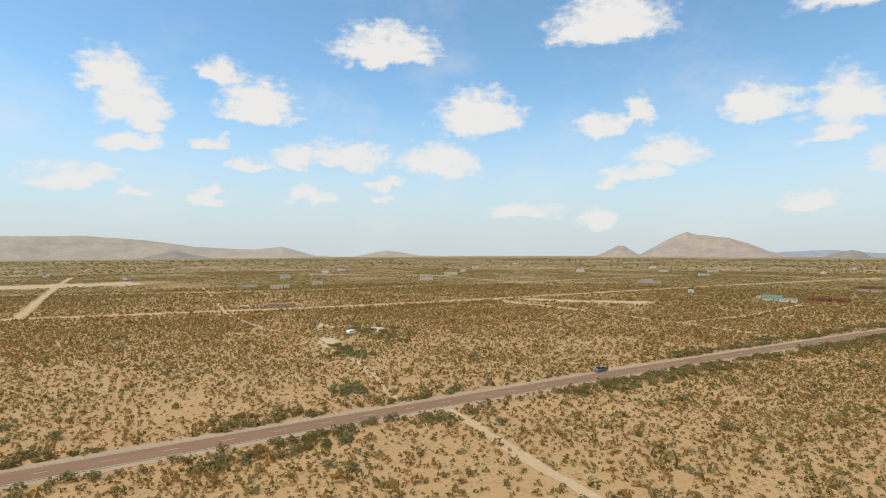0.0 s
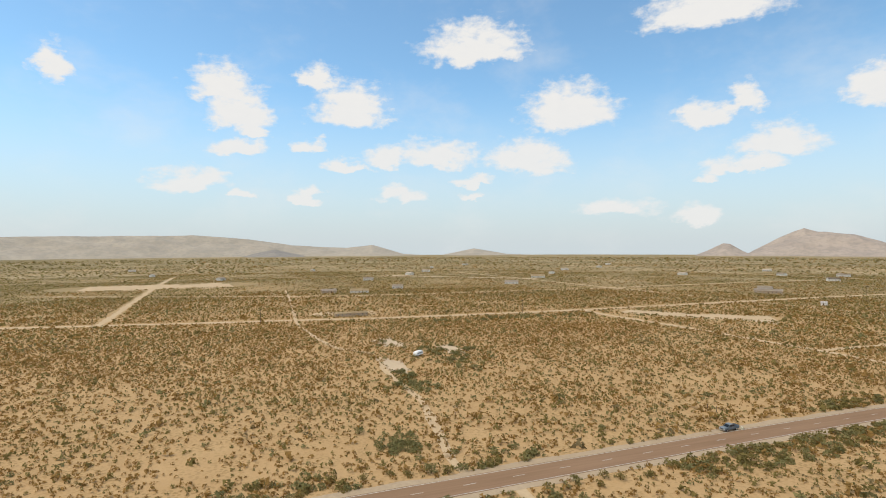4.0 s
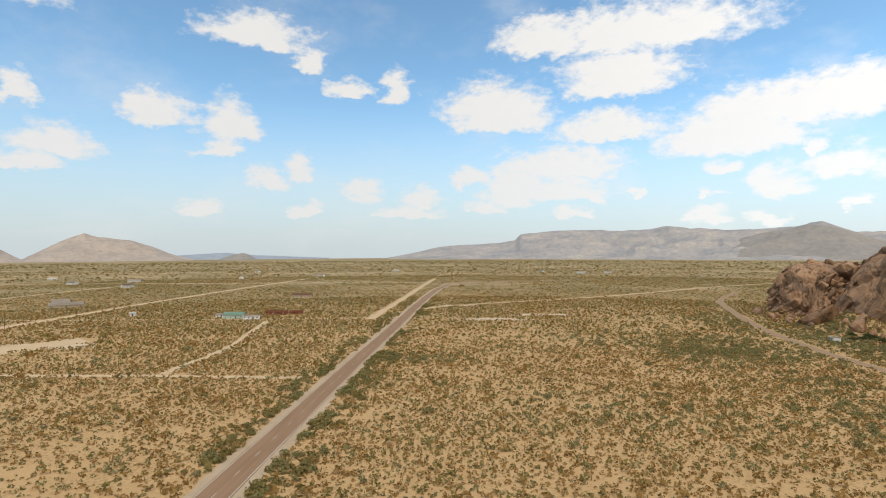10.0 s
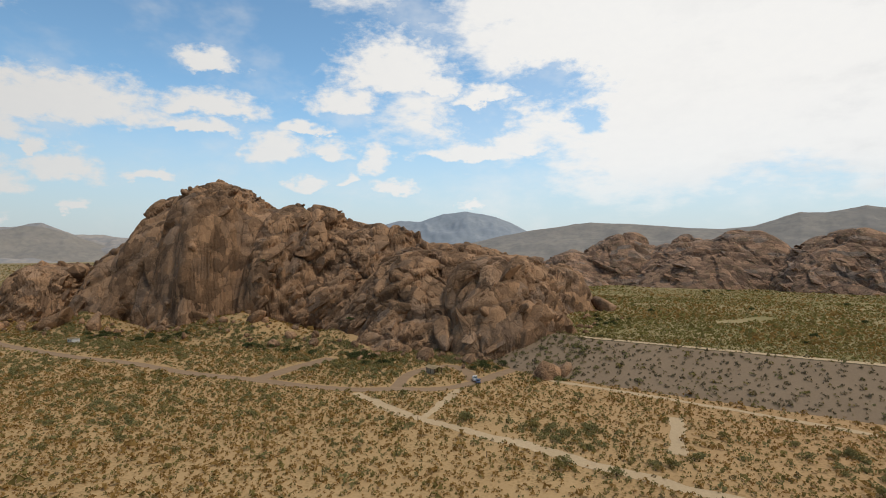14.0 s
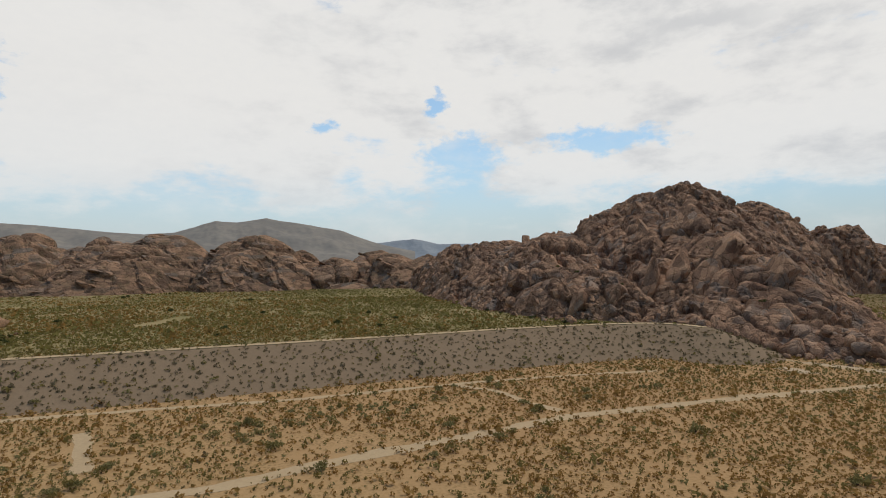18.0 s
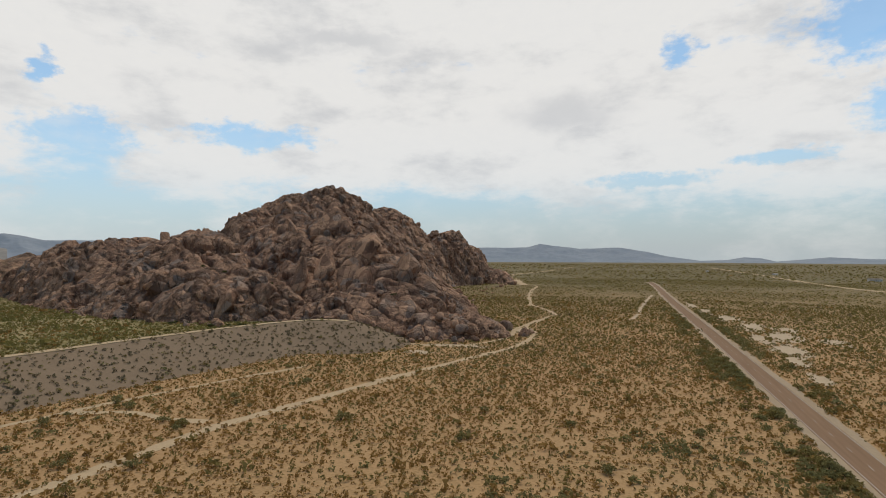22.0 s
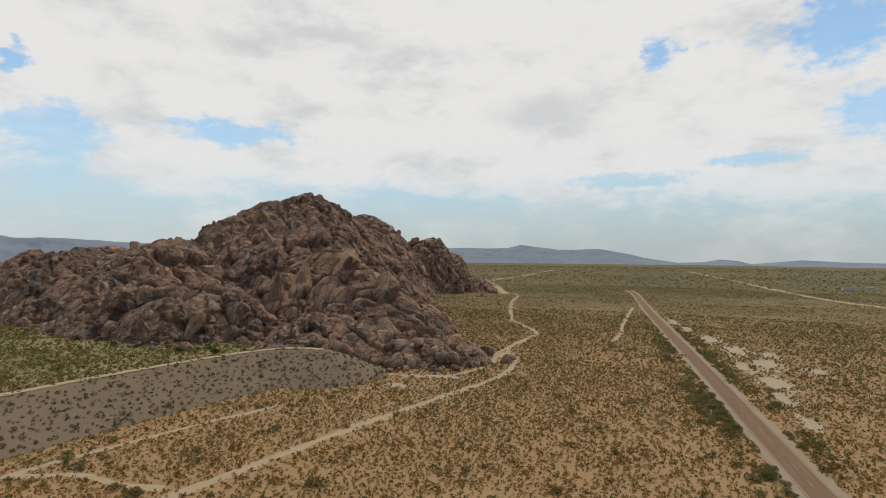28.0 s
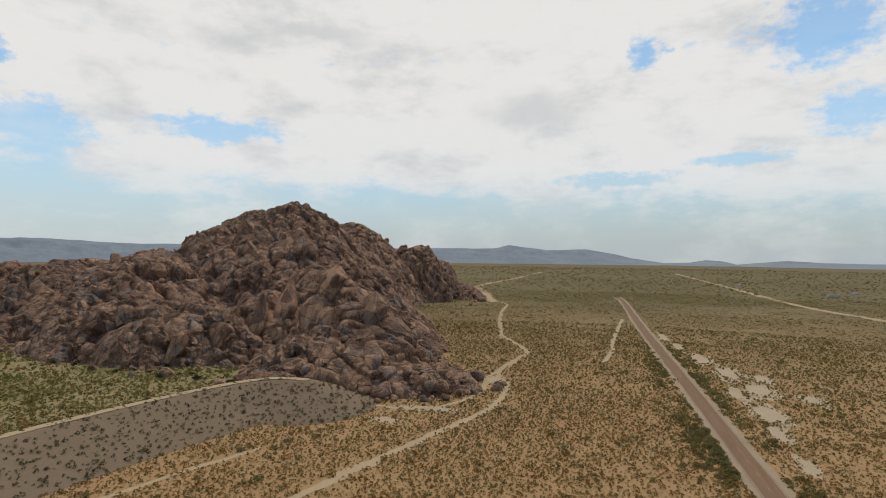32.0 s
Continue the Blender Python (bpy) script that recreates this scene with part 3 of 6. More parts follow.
def ribbon(name, line, width, lift, mat, ragged=0.0, offset=0.0, gap=None, height=None, cross=3):
    """A strip along a line that lies on the ground with a real edge."""
    line = np.asarray(line, dtype=float)
    d = np.gradient(line, axis=0)
    d /= np.maximum(1e-9, np.linalg.norm(d, axis=1))[:, None]
    nrm = np.stack([d[:, 1], -d[:, 0]], 1)
    wob = (fbm(line[:, 0] / 7, line[:, 1] / 7) - 0.5) * 2 * ragged
    wob2 = (fbm(line[:, 0] / 7 + 40, line[:, 1] / 7) - 0.5) * 2 * ragged
    rows = []
    for k in range(cross):
        u = k / (cross - 1)
        o = offset + (u - 0.5) * width + (wob2 if u > 0.5 else -wob if u < 0.5 else 0)
        p = line + nrm * np.asarray(o).reshape(-1, 1) if np.ndim(o) else line + nrm * o
        z = ground_z(p[:, 0], p[:, 1]) if height is None else height(p[:, 0], p[:, 1])
        rows.append(np.column_stack([p, z + lift]))
    lo = [rows[0] - (0, 0, lift + 0.1), rows[-1] - (0, 0, lift + 0.1)]
    v = np.stack([lo[0], *rows, lo[1]], 1).reshape(-1, 3)
    return mesh_data(name, v, grid_faces(len(line), cross + 2)[:, ::-1], mat)


ROAD = spline([(-30, -1010), (-36, -900), (-40, -650), (-45, -465), (-49, -330), (-52.3, -200), (-55, -100), (-57.5, 0), (-58.5, 100), (-57.3, 180), (-55.5, 270),
               (-52.5, 365), (-49, 514), (-43, 674), (-35, 766), (-18, 845), (40, 900), (220, 975), (600, 1120)], 6)


def roads():
    ob = new("road", ribbon("road", ROAD, 8.3, 0.10, M_ROAD, 0.25, cross=5))
    tagged(ob, "worn reddish-grey two-lane asphalt road through the desert", "road", kind="structure")
    ver = new("road_verge", ribbon("road_verge", ROAD, 13.5, 0.055, M_GRAVEL, 1.2))
    tagged(ver, "pale gravel verge along the asphalt road", "verge", kind="structure")
    BARE.append((ROAD, 6.0))
    for side in (-1, 1):
        ln = new("edge_line", ribbon("edge_line", ROAD, 0.20, 0.115, M_LINE, 0.0, offset=side * 3.75, cross=2))
        ln.parent = ob
    # broken centre line, 3 m dashes every 12.2 m
    seg = np.linalg.norm(np.diff(ROAD, axis=0), axis=1)
    s = np.concatenate([[0], np.cumsum(seg)])
    k = 0
    for a in np.arange(620, 1750, 12.2):
        q = np.array([[np.interp(a + e, s, ROAD[:, 0]), np.interp(a + e, s, ROAD[:, 1])] for e in (0, 1.5, 3.0)])
        dash = new("centre_dash", ribbon("centre_dash", q, 0.16, 0.116, M_LINE, cross=2))
        dash.parent = ob


TRACKS = {
    # name of the way: points, width
    "west_cross": ([(-430, -420), (-365, -120), (-345, 0), (-332, 60), (-325, 137), (-320, 232), (-318, 390), (-316, 533), (-300, 860), (-290, 1200)], 7.0),
    "homestead": ([(-620, 18), (-517, 14), (-449, 10), (-340, 4), (-305, 4), (-235, 12), (-205, 27), (-172, 24), (-125, 24), (-98, 20), (-72, 15), (-64, 15)], 2.5),
    "to_camera": ([(-54, 23), (-27, 21), (-8, 19), (9, 18), (40, 10), (75, -5)], 3.0),
    "farm_cross": ([(-318, 226), (-286, 224), (-204, 230), (-131, 232), (-89, 231), (-72, 231)], 4.5),
    "farm_lane": ([(-133, 236), (-132, 297), (-141, 351), (-150, 405)], 4.0),
    "farm_row": ([(-420, 395), (-318, 405), (-230, 410), (-140, 418), (-60, 430)], 4.0),
    "beside_road": ([(-76, 420), (-74, 475), (-70, 590), (-60, 963), (-55, 1250)], 6.0),
    "park_edge": ([(-40, 490), (-21, 512), (38, 552), (123, 602), (225, 680), (364, 796), (560, 930)], 5.0),
    "trail": ([(169, 123), (153, 97), (144, 73), (138, 53), (129, 30), (122, 5), (119, -12), (118, -32), (114, -66), (110, -106), (102, -135), (90, -175), (72, -225),
               (56, -270), (54, -316), (66, -352), (60, -405), (56, -428), (72, -470), (90, -508), (98, -550), (109, -605), (124, -700), (136, -815), (165, -850)], 4.8),
    "trail_hut": ([(150, 88), (165, 88), (188, 89)], 3.5),
    "dam_foot": ([(215, 62), (200, 10), (181, -42), (175, -62), (164, -106), (150, -150), (133, -190)], 3.0),
    "fork": ([(164, -104), (147, -111), (130, -110), (116, -112)], 3.0),
    "dam_round": ([(120, -262), (100, -258), (80, -266), (67, -300), (70, -337), (64, -372), (58, -400)], 3.4),
    "clearing": ([(179, 13), (165, 14), (145, 14)], 4.0),
    "wash": ([(-1, -408), (-8, -460), (-10, -509), (-24, -674)], 3.2),
    "south_far": ([(-330, -640), (-317, -780), (-290, -949), (-295, -1513), (-300, -2400)], 14.0),
    "south_east_far": ([(160, -840), (220, -1060), (274, -1274), (250, -1659), (232, -2329)], 16.0),
    "west_far": ([(-640, -250), (-560, -60), (-520, 60), (-505, 200), (-500, 420), (-510, 800)], 6.0),
    "grid_west": ([(-900, -500), (-905, 100), (-900, 700), (-890, 1500)], 9.0),
    "grid_west_far": ([(-1500, -700), (-1500, 300), (-1490, 1700)], 16.0),
    "grid_row": ([(-420, 395), (-700, 385), (-1100, 380), (-1700, 360)], 6.0),
    "grid_row_north": ([(-60, 870), (-300, 862), (-800, 850), (-1500, 840)], 10.0),
    "grid_row_far": ([(-50, 1300), (-500, 1310), (-1200, 1320), (-2200, 1300)], 16.0),
    "grid_row_south": ([(-365, -120), (-620, -130), (-1000, -140), (-1800, -150)], 5.0),
    "bare_field": ([(-735, -215), (-738, -160), (-745, -100), (-752, -45)], 110.0),
    "bare_yard": ([(-300, 250), (-262, 275), (-225, 318)], 26.0),
    "house_yard": ([(-375, 20), (-368, 40), (-366, 66)], 22.0),
    "pale_row": ([(-906, 213), (-800, 300), (-694, 402)], 14.0),
    "pale_flat": ([(430, -30), (450, -48), (470, -62)], 12.0),
    "north_far_lane": ([(80, 1150), (280, 1180), (520, 1260), (900, 1500)], 10.0),
    "north_far_row": ([(-60, 1700), (300, 1750), (900, 1800)], 20.0),
}
PARK_ROAD = [(330, 690), (262, 585), (236, 522), (204, 418), (188, 353), (179, 286), (178, 247), (172, 207), (172, 172), (171, 150), (173, 127), (180, 111), (184, 99), (192, 91), (202, 86), (222, 80), (240, 72)]
PARK_LOOP = [(173, 171), (198, 170), (222, 167)]
HUT_LOOP = [(180, 112), (205, 117), (226, 108), (218, 96), (203, 88)]


def tracks():
    for name, (pts, w) in TRACKS.items():
        line = spline(pts, 3.0 if w < 6 else 8.0)
        ob = new("dirt_track", ribbon("dirt_track", line, w, 0.05, M_WASH if name.startswith(("wash", "pale")) else M_TRACK, w * 0.45))
        tagged(ob, "pale sandy dirt track worn through the scrub", "dirt track", kind="structure")
        BARE.append((line, w * (0.12 if name.startswith(("house", "pale")) else 0.24 if name == "homestead" else 0.36)))
        out = line[np.hypot(line[:, 0], line[:, 1]) > 310]
        if len(out) > 2 and 4 < w < 20 and not name.startswith(("trail", "dam", "wash", "south")):
            BARE.append((out, w * 0.42 + 2.2))
    for name, pts, w in (("park_road", PARK_ROAD, 5.5), ("park_loop", PARK_LOOP, 7.0), ("park_loop", HUT_LOOP, 5.0)):
        line = spline(pts, 3.0)
        ob = new(name, ribbon(name, line, w, 0.075 if name == "park_road" else 0.07, M_PARK_ROAD, 0.5))
        tagged(ob, "light brown paved park road at the foot of the rocks", "road", kind="structure")
        BARE.append((line, w * 0.6))


PATCHES = ((-62, -492, 6, 24), (-70, -440, 8, 26), (-79, -392, 9, 24), (-86, -352, 10, 20), (-72, -338, 5, 22), (-78, -300, 8, 20), (-73, -268, 5, 16), (-96, -382, 6, 16), (-108, -336, 7, 14), (-72, -232, 4, 10),
           (-55, -545, 5, 30), (-160, -330, 14, 8), (-205, -370, 18, 7), (-178, -300, 12, 5), (84, -262, 16, 5), (100, -238, 9, 4), (66, -330, 6, 12), (-235, 42, 14, 7), (-178, 30, 16, 6), (-205, 66, 12, 6),
           (-230, 300, 26, 10), (20, 420, 26, 9), (60, 450, 30, 8), (-10, 520, 20, 6))


def sand_patches():
    """Bare pale sand with ragged rims, where water has run or wheels have turned."""
    for x, y, rx, ry in PATCHES:
        a = np.linspace(0, 2 * np.pi, 72, endpoint=False)
        k = 0.45 + 1.1 * fbm(np.cos(a) * 2.2 + x, np.sin(a) * 2.2 + y, None, 4)
        rings = [np.array([[x, y]]).repeat(72, 0)] + [np.column_stack([x + np.cos(a) * rx * k * q, y + np.sin(a) * ry * k * q]) for q in (0.4, 0.75, 1.0, 1.03)]
        v = np.stack([np.column_stack([p, ground_z(p[:, 0], p[:, 1]) + (0.045 if j < 4 else -0.1)]) for j, p in enumerate(rings)], 1)
        v = np.concatenate([v, v[:1]]).reshape(-1, 3)
        ob = new("sand_patch", mesh_data("sand_patch", v, grid_faces(73, 5)[:, ::-1], M_WASH))
        line = np.column_stack([x + np.linspace(-1, 1, 12) * max(0, rx - ry) * 0.7, y + np.linspace(-1, 1, 12) * max(0, ry - rx) * 0.7])
        BARE.append((line, 0.55 * min(rx, ry)))
        tagged(ob, "bare patch of pale sand among the scrub", "sand", kind="structure")


roads()
tracks()
sand_patches()

# ---- dam ----
CREST = spline([(262, 62), (253, 46), (236, -22), (218, -96), (201, -173), (183, -228), (166, -250), (147, -252)], 4.0)
DAM_H = 12.0


def dam_height(x, y):
    """Height of the earth dam over the plain."""
    best = np.full(np.shape(x), 1e9)
    for cx, cy in CREST:
        best = np.minimum(best, np.hypot(x - cx, y - cy))
    rough = (fbm(x / 12, y / 12) - 0.5) * 1.2
    return DAM_H - np.maximum(0, best - 3.0 + rough) * 0.37


def make_dam():
    xs, ys = np.arange(95, 310, 1.8), np.arange(-300, 112, 1.8)
    gx, gy = np.meshgrid(xs, ys, indexing="ij")
    z = dam_height(gx, gy) + (fbm(gx / 3, gy / 3) - 0.5) * 0.35
    f = grid_faces(len(xs), len(ys))
    keep = (z.ravel()[f] > -0.8).any(1)
    used, f2 = np.unique(f[keep], return_inverse=True)
    v = np.stack([gx, gy, z], -1).reshape(-1, 3)[used]
    ob = new("earth_dam", mesh_data("earth_dam", v, f2.reshape(-1, 4), M_DAM, True))
    tagged(ob, "long grey-brown earth dam with sparse scrub on its slope", "dam", kind="structure")
    top = new("dam_track", ribbon("dam_track", CREST[2:], 4.6, 0.30, M_TRACK, 0.6, height=lambda x, y: np.full(np.shape(x), DAM_H)))
    tagged(top, "pale sandy track along the dam's crest", "dirt track", kind="structure")


make_dam()


def valley():
    """Greener ground held behind the dam, between the rocks."""
    xs, ys = np.arange(215, 1000, 8.0), np.arange(-560, 190, 8.0)
    gx, gy = np.meshgrid(xs, ys, indexing="ij")
    edge = np.minimum.reduce([gx - np.interp(gy, CREST[::-1, 1], CREST[::-1, 0]) - 8, 980 - gx, 180 - gy, gy + 540 ])
    z = ground_z(gx, gy) + np.clip(edge * 0.12, -0.6, 1.2) + (fbm(gx / 40, gy / 40) - 0.5) * 0.6
    ob = new("valley_floor", mesh_data("valley_floor", np.stack([gx, gy, z], -1).reshape(-1, 3), grid_faces(len(xs), len(ys)), M_VALLEY, True))
    tagged(ob, "green and straw-coloured valley floor between the rock hills", "ground", kind="structure")


valley()

# ---- rock hills ----
ROCK_A = ((312.0, 307.0, 55.0, 25.0, 90.0, 9.0), (304.0, 262.0, 34.0, 25.0, 62.0, 4.0),
          (320.5, 328.0, 60.1, 54.6, 104.4, 3.25),
          (322.0, 367.0, 56.0, 63.0, 91.1, 2.86),
          (322.0, 404.0, 53.0, 50.0, 58.3, 2.8),
          (336.9, 253.1, 60.7, 58.1, 82.3, 2.94),
          (342.3, 202.8, 64.5, 56.0, 70.9, 2.4),
          (327.2, 143.6, 83.2, 71.3, 56.0, 2.89),
          (301.9, 98.0, 60.3, 36.0, 50.0, 3.83),
          (297.2, 471.8, 45.8, 38.1, 41.8, 4.65),
          (340.0, 292.0, 62.4, 50.6, 85.1, 2.96),
          (343.2, 228.0, 64.2, 48.2, 72.1, 2.6),
          (301.5, 511.8, 31.2, 19.5, 40.1, 4.42),
          (420.0, 128.0, 80.0, 46.0, 34.0, 3.0),
          (482.4, 105.0, 53.4, 34.5, 40.0, 3.19))
ROCK_B = ((389.6, -627.4, 162.7, 175.5, 139.2, 1.6),
          (428.3, -603.6, 143.8, 116.7, 129.5, 1.64),
          (487.1, -504.5, 126.5, 110.9, 79.2, 1.66),
          (547.1, -460.3, 126.5, 86.1, 68.4, 1.92),
          (453.1, -564.3, 87.6, 109.6, 108.8, 1.53),
          (455.0, -437.1, 149.5, 115.0, 65.9, 1.98),
          (520.5, -409.9, 122.0, 68.8, 61.5, 2.68),
          (610.0, -448.1, 129.2, 59.5, 58.4, 2.05),
          (740.0, -515.0, 120.0, 75.0, 26.0, 2.4),
          (315.0, -540.6, 132.5, 130.5, 111.9, 1.14),
          (232.3, -419.4, 111.4, 100.9, 73.4, 1.0),
          (177.9, -355.0, 74.5, 80.0, 37.9, 1.21),
          (116.0, -301.8, 46.0, 19.6, 13.3, 2.0),
          (354.3, -738.3, 102.5, 147.8, 120.1, 1.8),
          (293.7, -834.9, 68.2, 63.1, 88.0, 2.4),
          (284.5, -890.6, 63.5, 64.9, 62.4, 4.1),
          (239.2, -910.1, 55.2, 43.5, 25.1, 2.49),
          (335.0, -340.0, 120.0, 56.0, 38.0, 2.0))
ROCK_C = ((892.8, 139.3, 106.2, 75.8, 54.5, 1.59),
          (909.9, 62.3, 75.4, 90.3, 79.0, 1.93),
          (903.9, -37.7, 105.6, 107.6, 70.2, 1.8),
          (895.2, -108.8, 78.8, 108.0, 79.3, 1.9),
          (863.0, -226.7, 119.4, 106.1, 80.0, 1.78),
          (860.2, -302.5, 74.4, 80.6, 54.0, 1.67),
          (829.6, -352.0, 114.7, 77.8, 47.4, 1.41),
          (783.9, -420.0, 109.3, 75.0, 54.7, 2.12),
          (757.7, -490.0, 82.5, 86.8, 52.3, 1.2),
          (820.0, 190.0, 100.0, 70.0, 34.0, 2.2))


def domes_height(x, y, domes, warp, seed):
    wx = (fbm(x / warp + seed, y / warp) - 0.5) * warp * 0.55
    wy = (fbm(x / warp, y / warp + seed + 9) - 0.5) * warp * 0.55
    z = np.full(x.shape, -60.0)
    for cx, cy, rx, ry, h, p in domes:
        d = np.hypot((x + wx - cx) / rx, (y + wy - cy) / ry)
        z = np.maximum(z, h * (1 - d ** p))
    return np.maximum(z, -14.0)


def rock_hill(name, xs, ys, domes, mat, label, sizes, warp=45.0, seed=1.0, lie=(0.0, 0.0, 1.0), long=1.0, round_=0.5, calm=None, rib=0.0, soft=0.0):
    """A hill of rock: its broad form, broken into angular blocks along lie, with open joints between them."""
    gx, gy = np.meshgrid(xs, ys, indexing="ij")
    z = domes_height(gx, gy, domes, warp, seed)
    shape = gx.shape
    # normals of the broad form, along which the blocks bulge
    dzx, dzy = np.gradient(z, xs, ys)
    nx, ny, nz = -dzx, -dzy, np.ones_like(z)
    ln = np.sqrt(nx ** 2 + ny ** 2 + nz ** 2)
    nx, ny, nz = nx / ln, ny / ln, nz / ln
    px, py, pz = gx.ravel(), gy.ravel(), z.ravel()
    axis = np.array(lie) / np.linalg.norm(lie)
    along = (px * axis[0] + py * axis[1] + pz * axis[2]) * (1 / long - 1)
    ax, ay, az = px + axis[0] * along, py + axis[1] * along, pz + axis[2] * along
    still = np.ones(px.shape) if calm is None else calm(px, py, pz)
    push = np.zeros(px.shape)
    for size, amp, depth in sizes:
        wob = (fbm(px / size * 1.5, py / size * 1.5, pz / size * 1.5, 2) - 0.5) * 0.30
        f1, f2, who, rel, face = worley(ax / size + wob, ay / size - wob, az / size + wob)
        edge = np.clip((f2 - f1) / 0.30, 0, 1)
        dome = 1 - (1 - edge) ** 2.5
        joint = np.exp(-((f2 - f1) / 0.085) ** 2)
        # slabs here, rubble there
        some = np.clip((fbm(px / (size * 2.6) + size, py / (size * 2.6), pz / (size * 2.6), 2) - 0.34) * 5, 0.25, 1.3)
        if size < 30:
            some = some * still
        push += amp * some * (0.9 * (who - 0.5) + 1.15 * (rel * face).sum(1) + round_ * dome) - depth * some * joint
    push += (fbm(px / 2.6, py / 2.6, pz / 2.6, 3) - 0.5) * 0.5 * np.clip(still, 0.3, 1)
    if rib:
        push += (fbm(px / 12, py / 12, pz / 110, 3) - 0.5) * rib * (1 - still)
    push *= np.clip((pz + 6) / 8, 0.15, 1)
    v = np.column_stack([px + nx.ravel() * push, py + ny.ravel() * push, pz + nz.ravel() * push])
    f = grid_faces(*shape)
    keep = (pz[f] > -4.0).any(1)
    used, f2 = np.unique(f[keep], return_inverse=True)
    q = f2.reshape(-1, 4)
    tri = np.concatenate([q[:, [0, 1, 2]], q[:, [0, 2, 3]]])
    me = mesh_data(name, v[used], tri, mat)
    steep = (nz.ravel()[used][tri] < soft).all(1)
    me.polygons.foreach_set("use_smooth", steep)
    ob = new(name, me)
    tagged(ob, label, "rock hill")
    return ob, v, np.column_stack([nx.ravel(), ny.ravel(), nz.ravel()]), ln.ravel() * np.outer(np.gradient(xs), np.gradient(ys)).ravel()


def axis_of(*stretches):
    """Grid lines with their own spacing on each stretch."""
    return np.unique(np.concatenate([np.arange(a, b, s) for a, b, s in stretches]))


def block_kit(count, seed, worn=0.09):
    """Angular blocks of about unit radius with worn edges: their corners and triangles."""
    rs = np.random.RandomState(seed)
    kit = []
    for _ in range(count):
        bm = bmesh.new()
        for _ in range(rs.randint(11, 17)):
            d = rs.randn(3)
            d /= np.abs(d).max() ** 0.75 * np.linalg.norm(d) ** 0.25
            bm.verts.new(d)
        r = bmesh.ops.convex_hull(bm, input=bm.verts[:])
        bmesh.ops.delete(bm, geom=[v for v in bm.verts if not v.link_faces], context="VERTS")
        bmesh.ops.dissolve_limit(bm, angle_limit=0.30, verts=bm.verts[:], edges=bm.edges[:])
        if worn:
            bmesh.ops.bevel(bm, geom=bm.edges[:], offset=worn, segments=1, affect="EDGES", clamp_overlap=True)
        bmesh.ops.triangulate(bm, faces=bm.faces[:])
        bm.verts.index_update()
        kit.append((np.array([v.co[:] for v in bm.verts]), np.array([[v.index for v in f.verts] for f in bm.faces])))
        bm.free()
    return kit


KIT = block_kit(24, 5, 0.07) + block_kit(24, 6, 0.0)


def unit(v):
    return v / np.linalg.norm(v, axis=-1, keepdims=True)


def blocks_mesh(where, axes, kit_of):
    """All blocks on one mesh: places n x 3, their three half axes n x 3 x 3."""
    vs, fs, at = [], [], 0
    for k, (v, f) in enumerate(KIT):
        m = np.where(kit_of == k)[0]
        if not len(m):
            continue
        w = np.einsum("vi,nij->nvj", v, axes[m]) + where[m][:, None, :]
        fs.append((f[None] + (np.arange(len(m)) * len(v))[:, None, None] + at).reshape(-1, 3))
        vs.append(w.reshape(-1, 3))
        at += len(m) * len(v)
    return np.concatenate(vs), np.concatenate(fs)


def lay_blocks(made, mat, seed, count, sizes, strike, shape, loose, keep, name, stuff_label, sink=0.3):
    """Blocks and slabs that stick out of a hill: the largest as parts of their own, the rest on one mesh."""
    hill, v, nrm, area = made
    rs = np.random.RandomState(seed)
    wgt = np.minimum(area, 14) * keep(v[:, 0], v[:, 1], v[:, 2]) * (v[:, 2] > -1)
    pick = rs.choice(wgt.size, count, p=wgt / wgt.sum())
    nrm = nrm[pick]
    p = v[pick].copy()
    size = sizes[0] * (1 - rs.rand(count) * (1 - (sizes[0] / sizes[1]) ** 1.5)) ** (-1 / 1.5)
    size *= 0.7 + 0.6 * fbm(p[:, 0] / 30, p[:, 1] / 30, p[:, 2] / 30, 2)
    d = unit(np.array(strike) + rs.randn(count, 3) * loose)
    t = unit(nrm * (0.45 + 0.5 * rs.rand(count))[:, None] + np.array((0, 0, 0.55)) + rs.randn(count, 3) * loose)
    t = unit(t - d * (t * d).sum(1)[:, None])
    w = np.cross(d, t)
    # flat-lying ones near the tops keep low
    top = nrm[:, 2] > 0.75
    d[top, 2] *= 0.25
    d = unit(d)
    w = np.cross(d, t)
    k = np.exp(rs.randn(count, 3) * 0.22) * np.array(shape)
    axes = np.stack([d * k[:, :1], w * k[:, 1:2], t * k[:, 2:]], 1) * (size * 0.5)[:, None, None]
    p = p - nrm * (size * sink * (0.7 + 1.5 * nrm[:, 2] ** 2))[:, None]
    kit_of = rs.randint(0, 24, count) + np.where(size < 5.5, 24, 0)
    big = np.argsort(-size)[:290]
    datas = [mesh_data(name, v, f, mat) for v, f in KIT]
    for i in big:
        ob = new(name, datas[kit_of[i]])
        m = Matrix.Identity(4)
        for c in range(3):
            for r in range(3):
                m[r][c] = axes[i, c, r]
            m[c][3] = p[i, c]
        ob.parent = hill
        ob.matrix_basis = m
        tagged(ob)
    rest = np.setdiff1d(np.arange(count), big)
    v, f = blocks_mesh(p[rest], axes[rest], kit_of[rest])
    ob = new("rubble", mesh_data("rubble", v, f, mat))
    ob.parent = hill
    tagged(ob, stuff_label, kind="stuff")


def whole_wall(x, y, z):
    """The smooth wall and the flanks of the dome: 0 where the rock is unbroken, 1 where it is shattered."""
    wall = np.clip(np.minimum((y - 268) / 14, (420 - y) / 30), 0, 1) * np.clip((94 - z) / 14, 0, 1)
    return 1 - wall * np.where(y < 336, 0.92, 0.68)


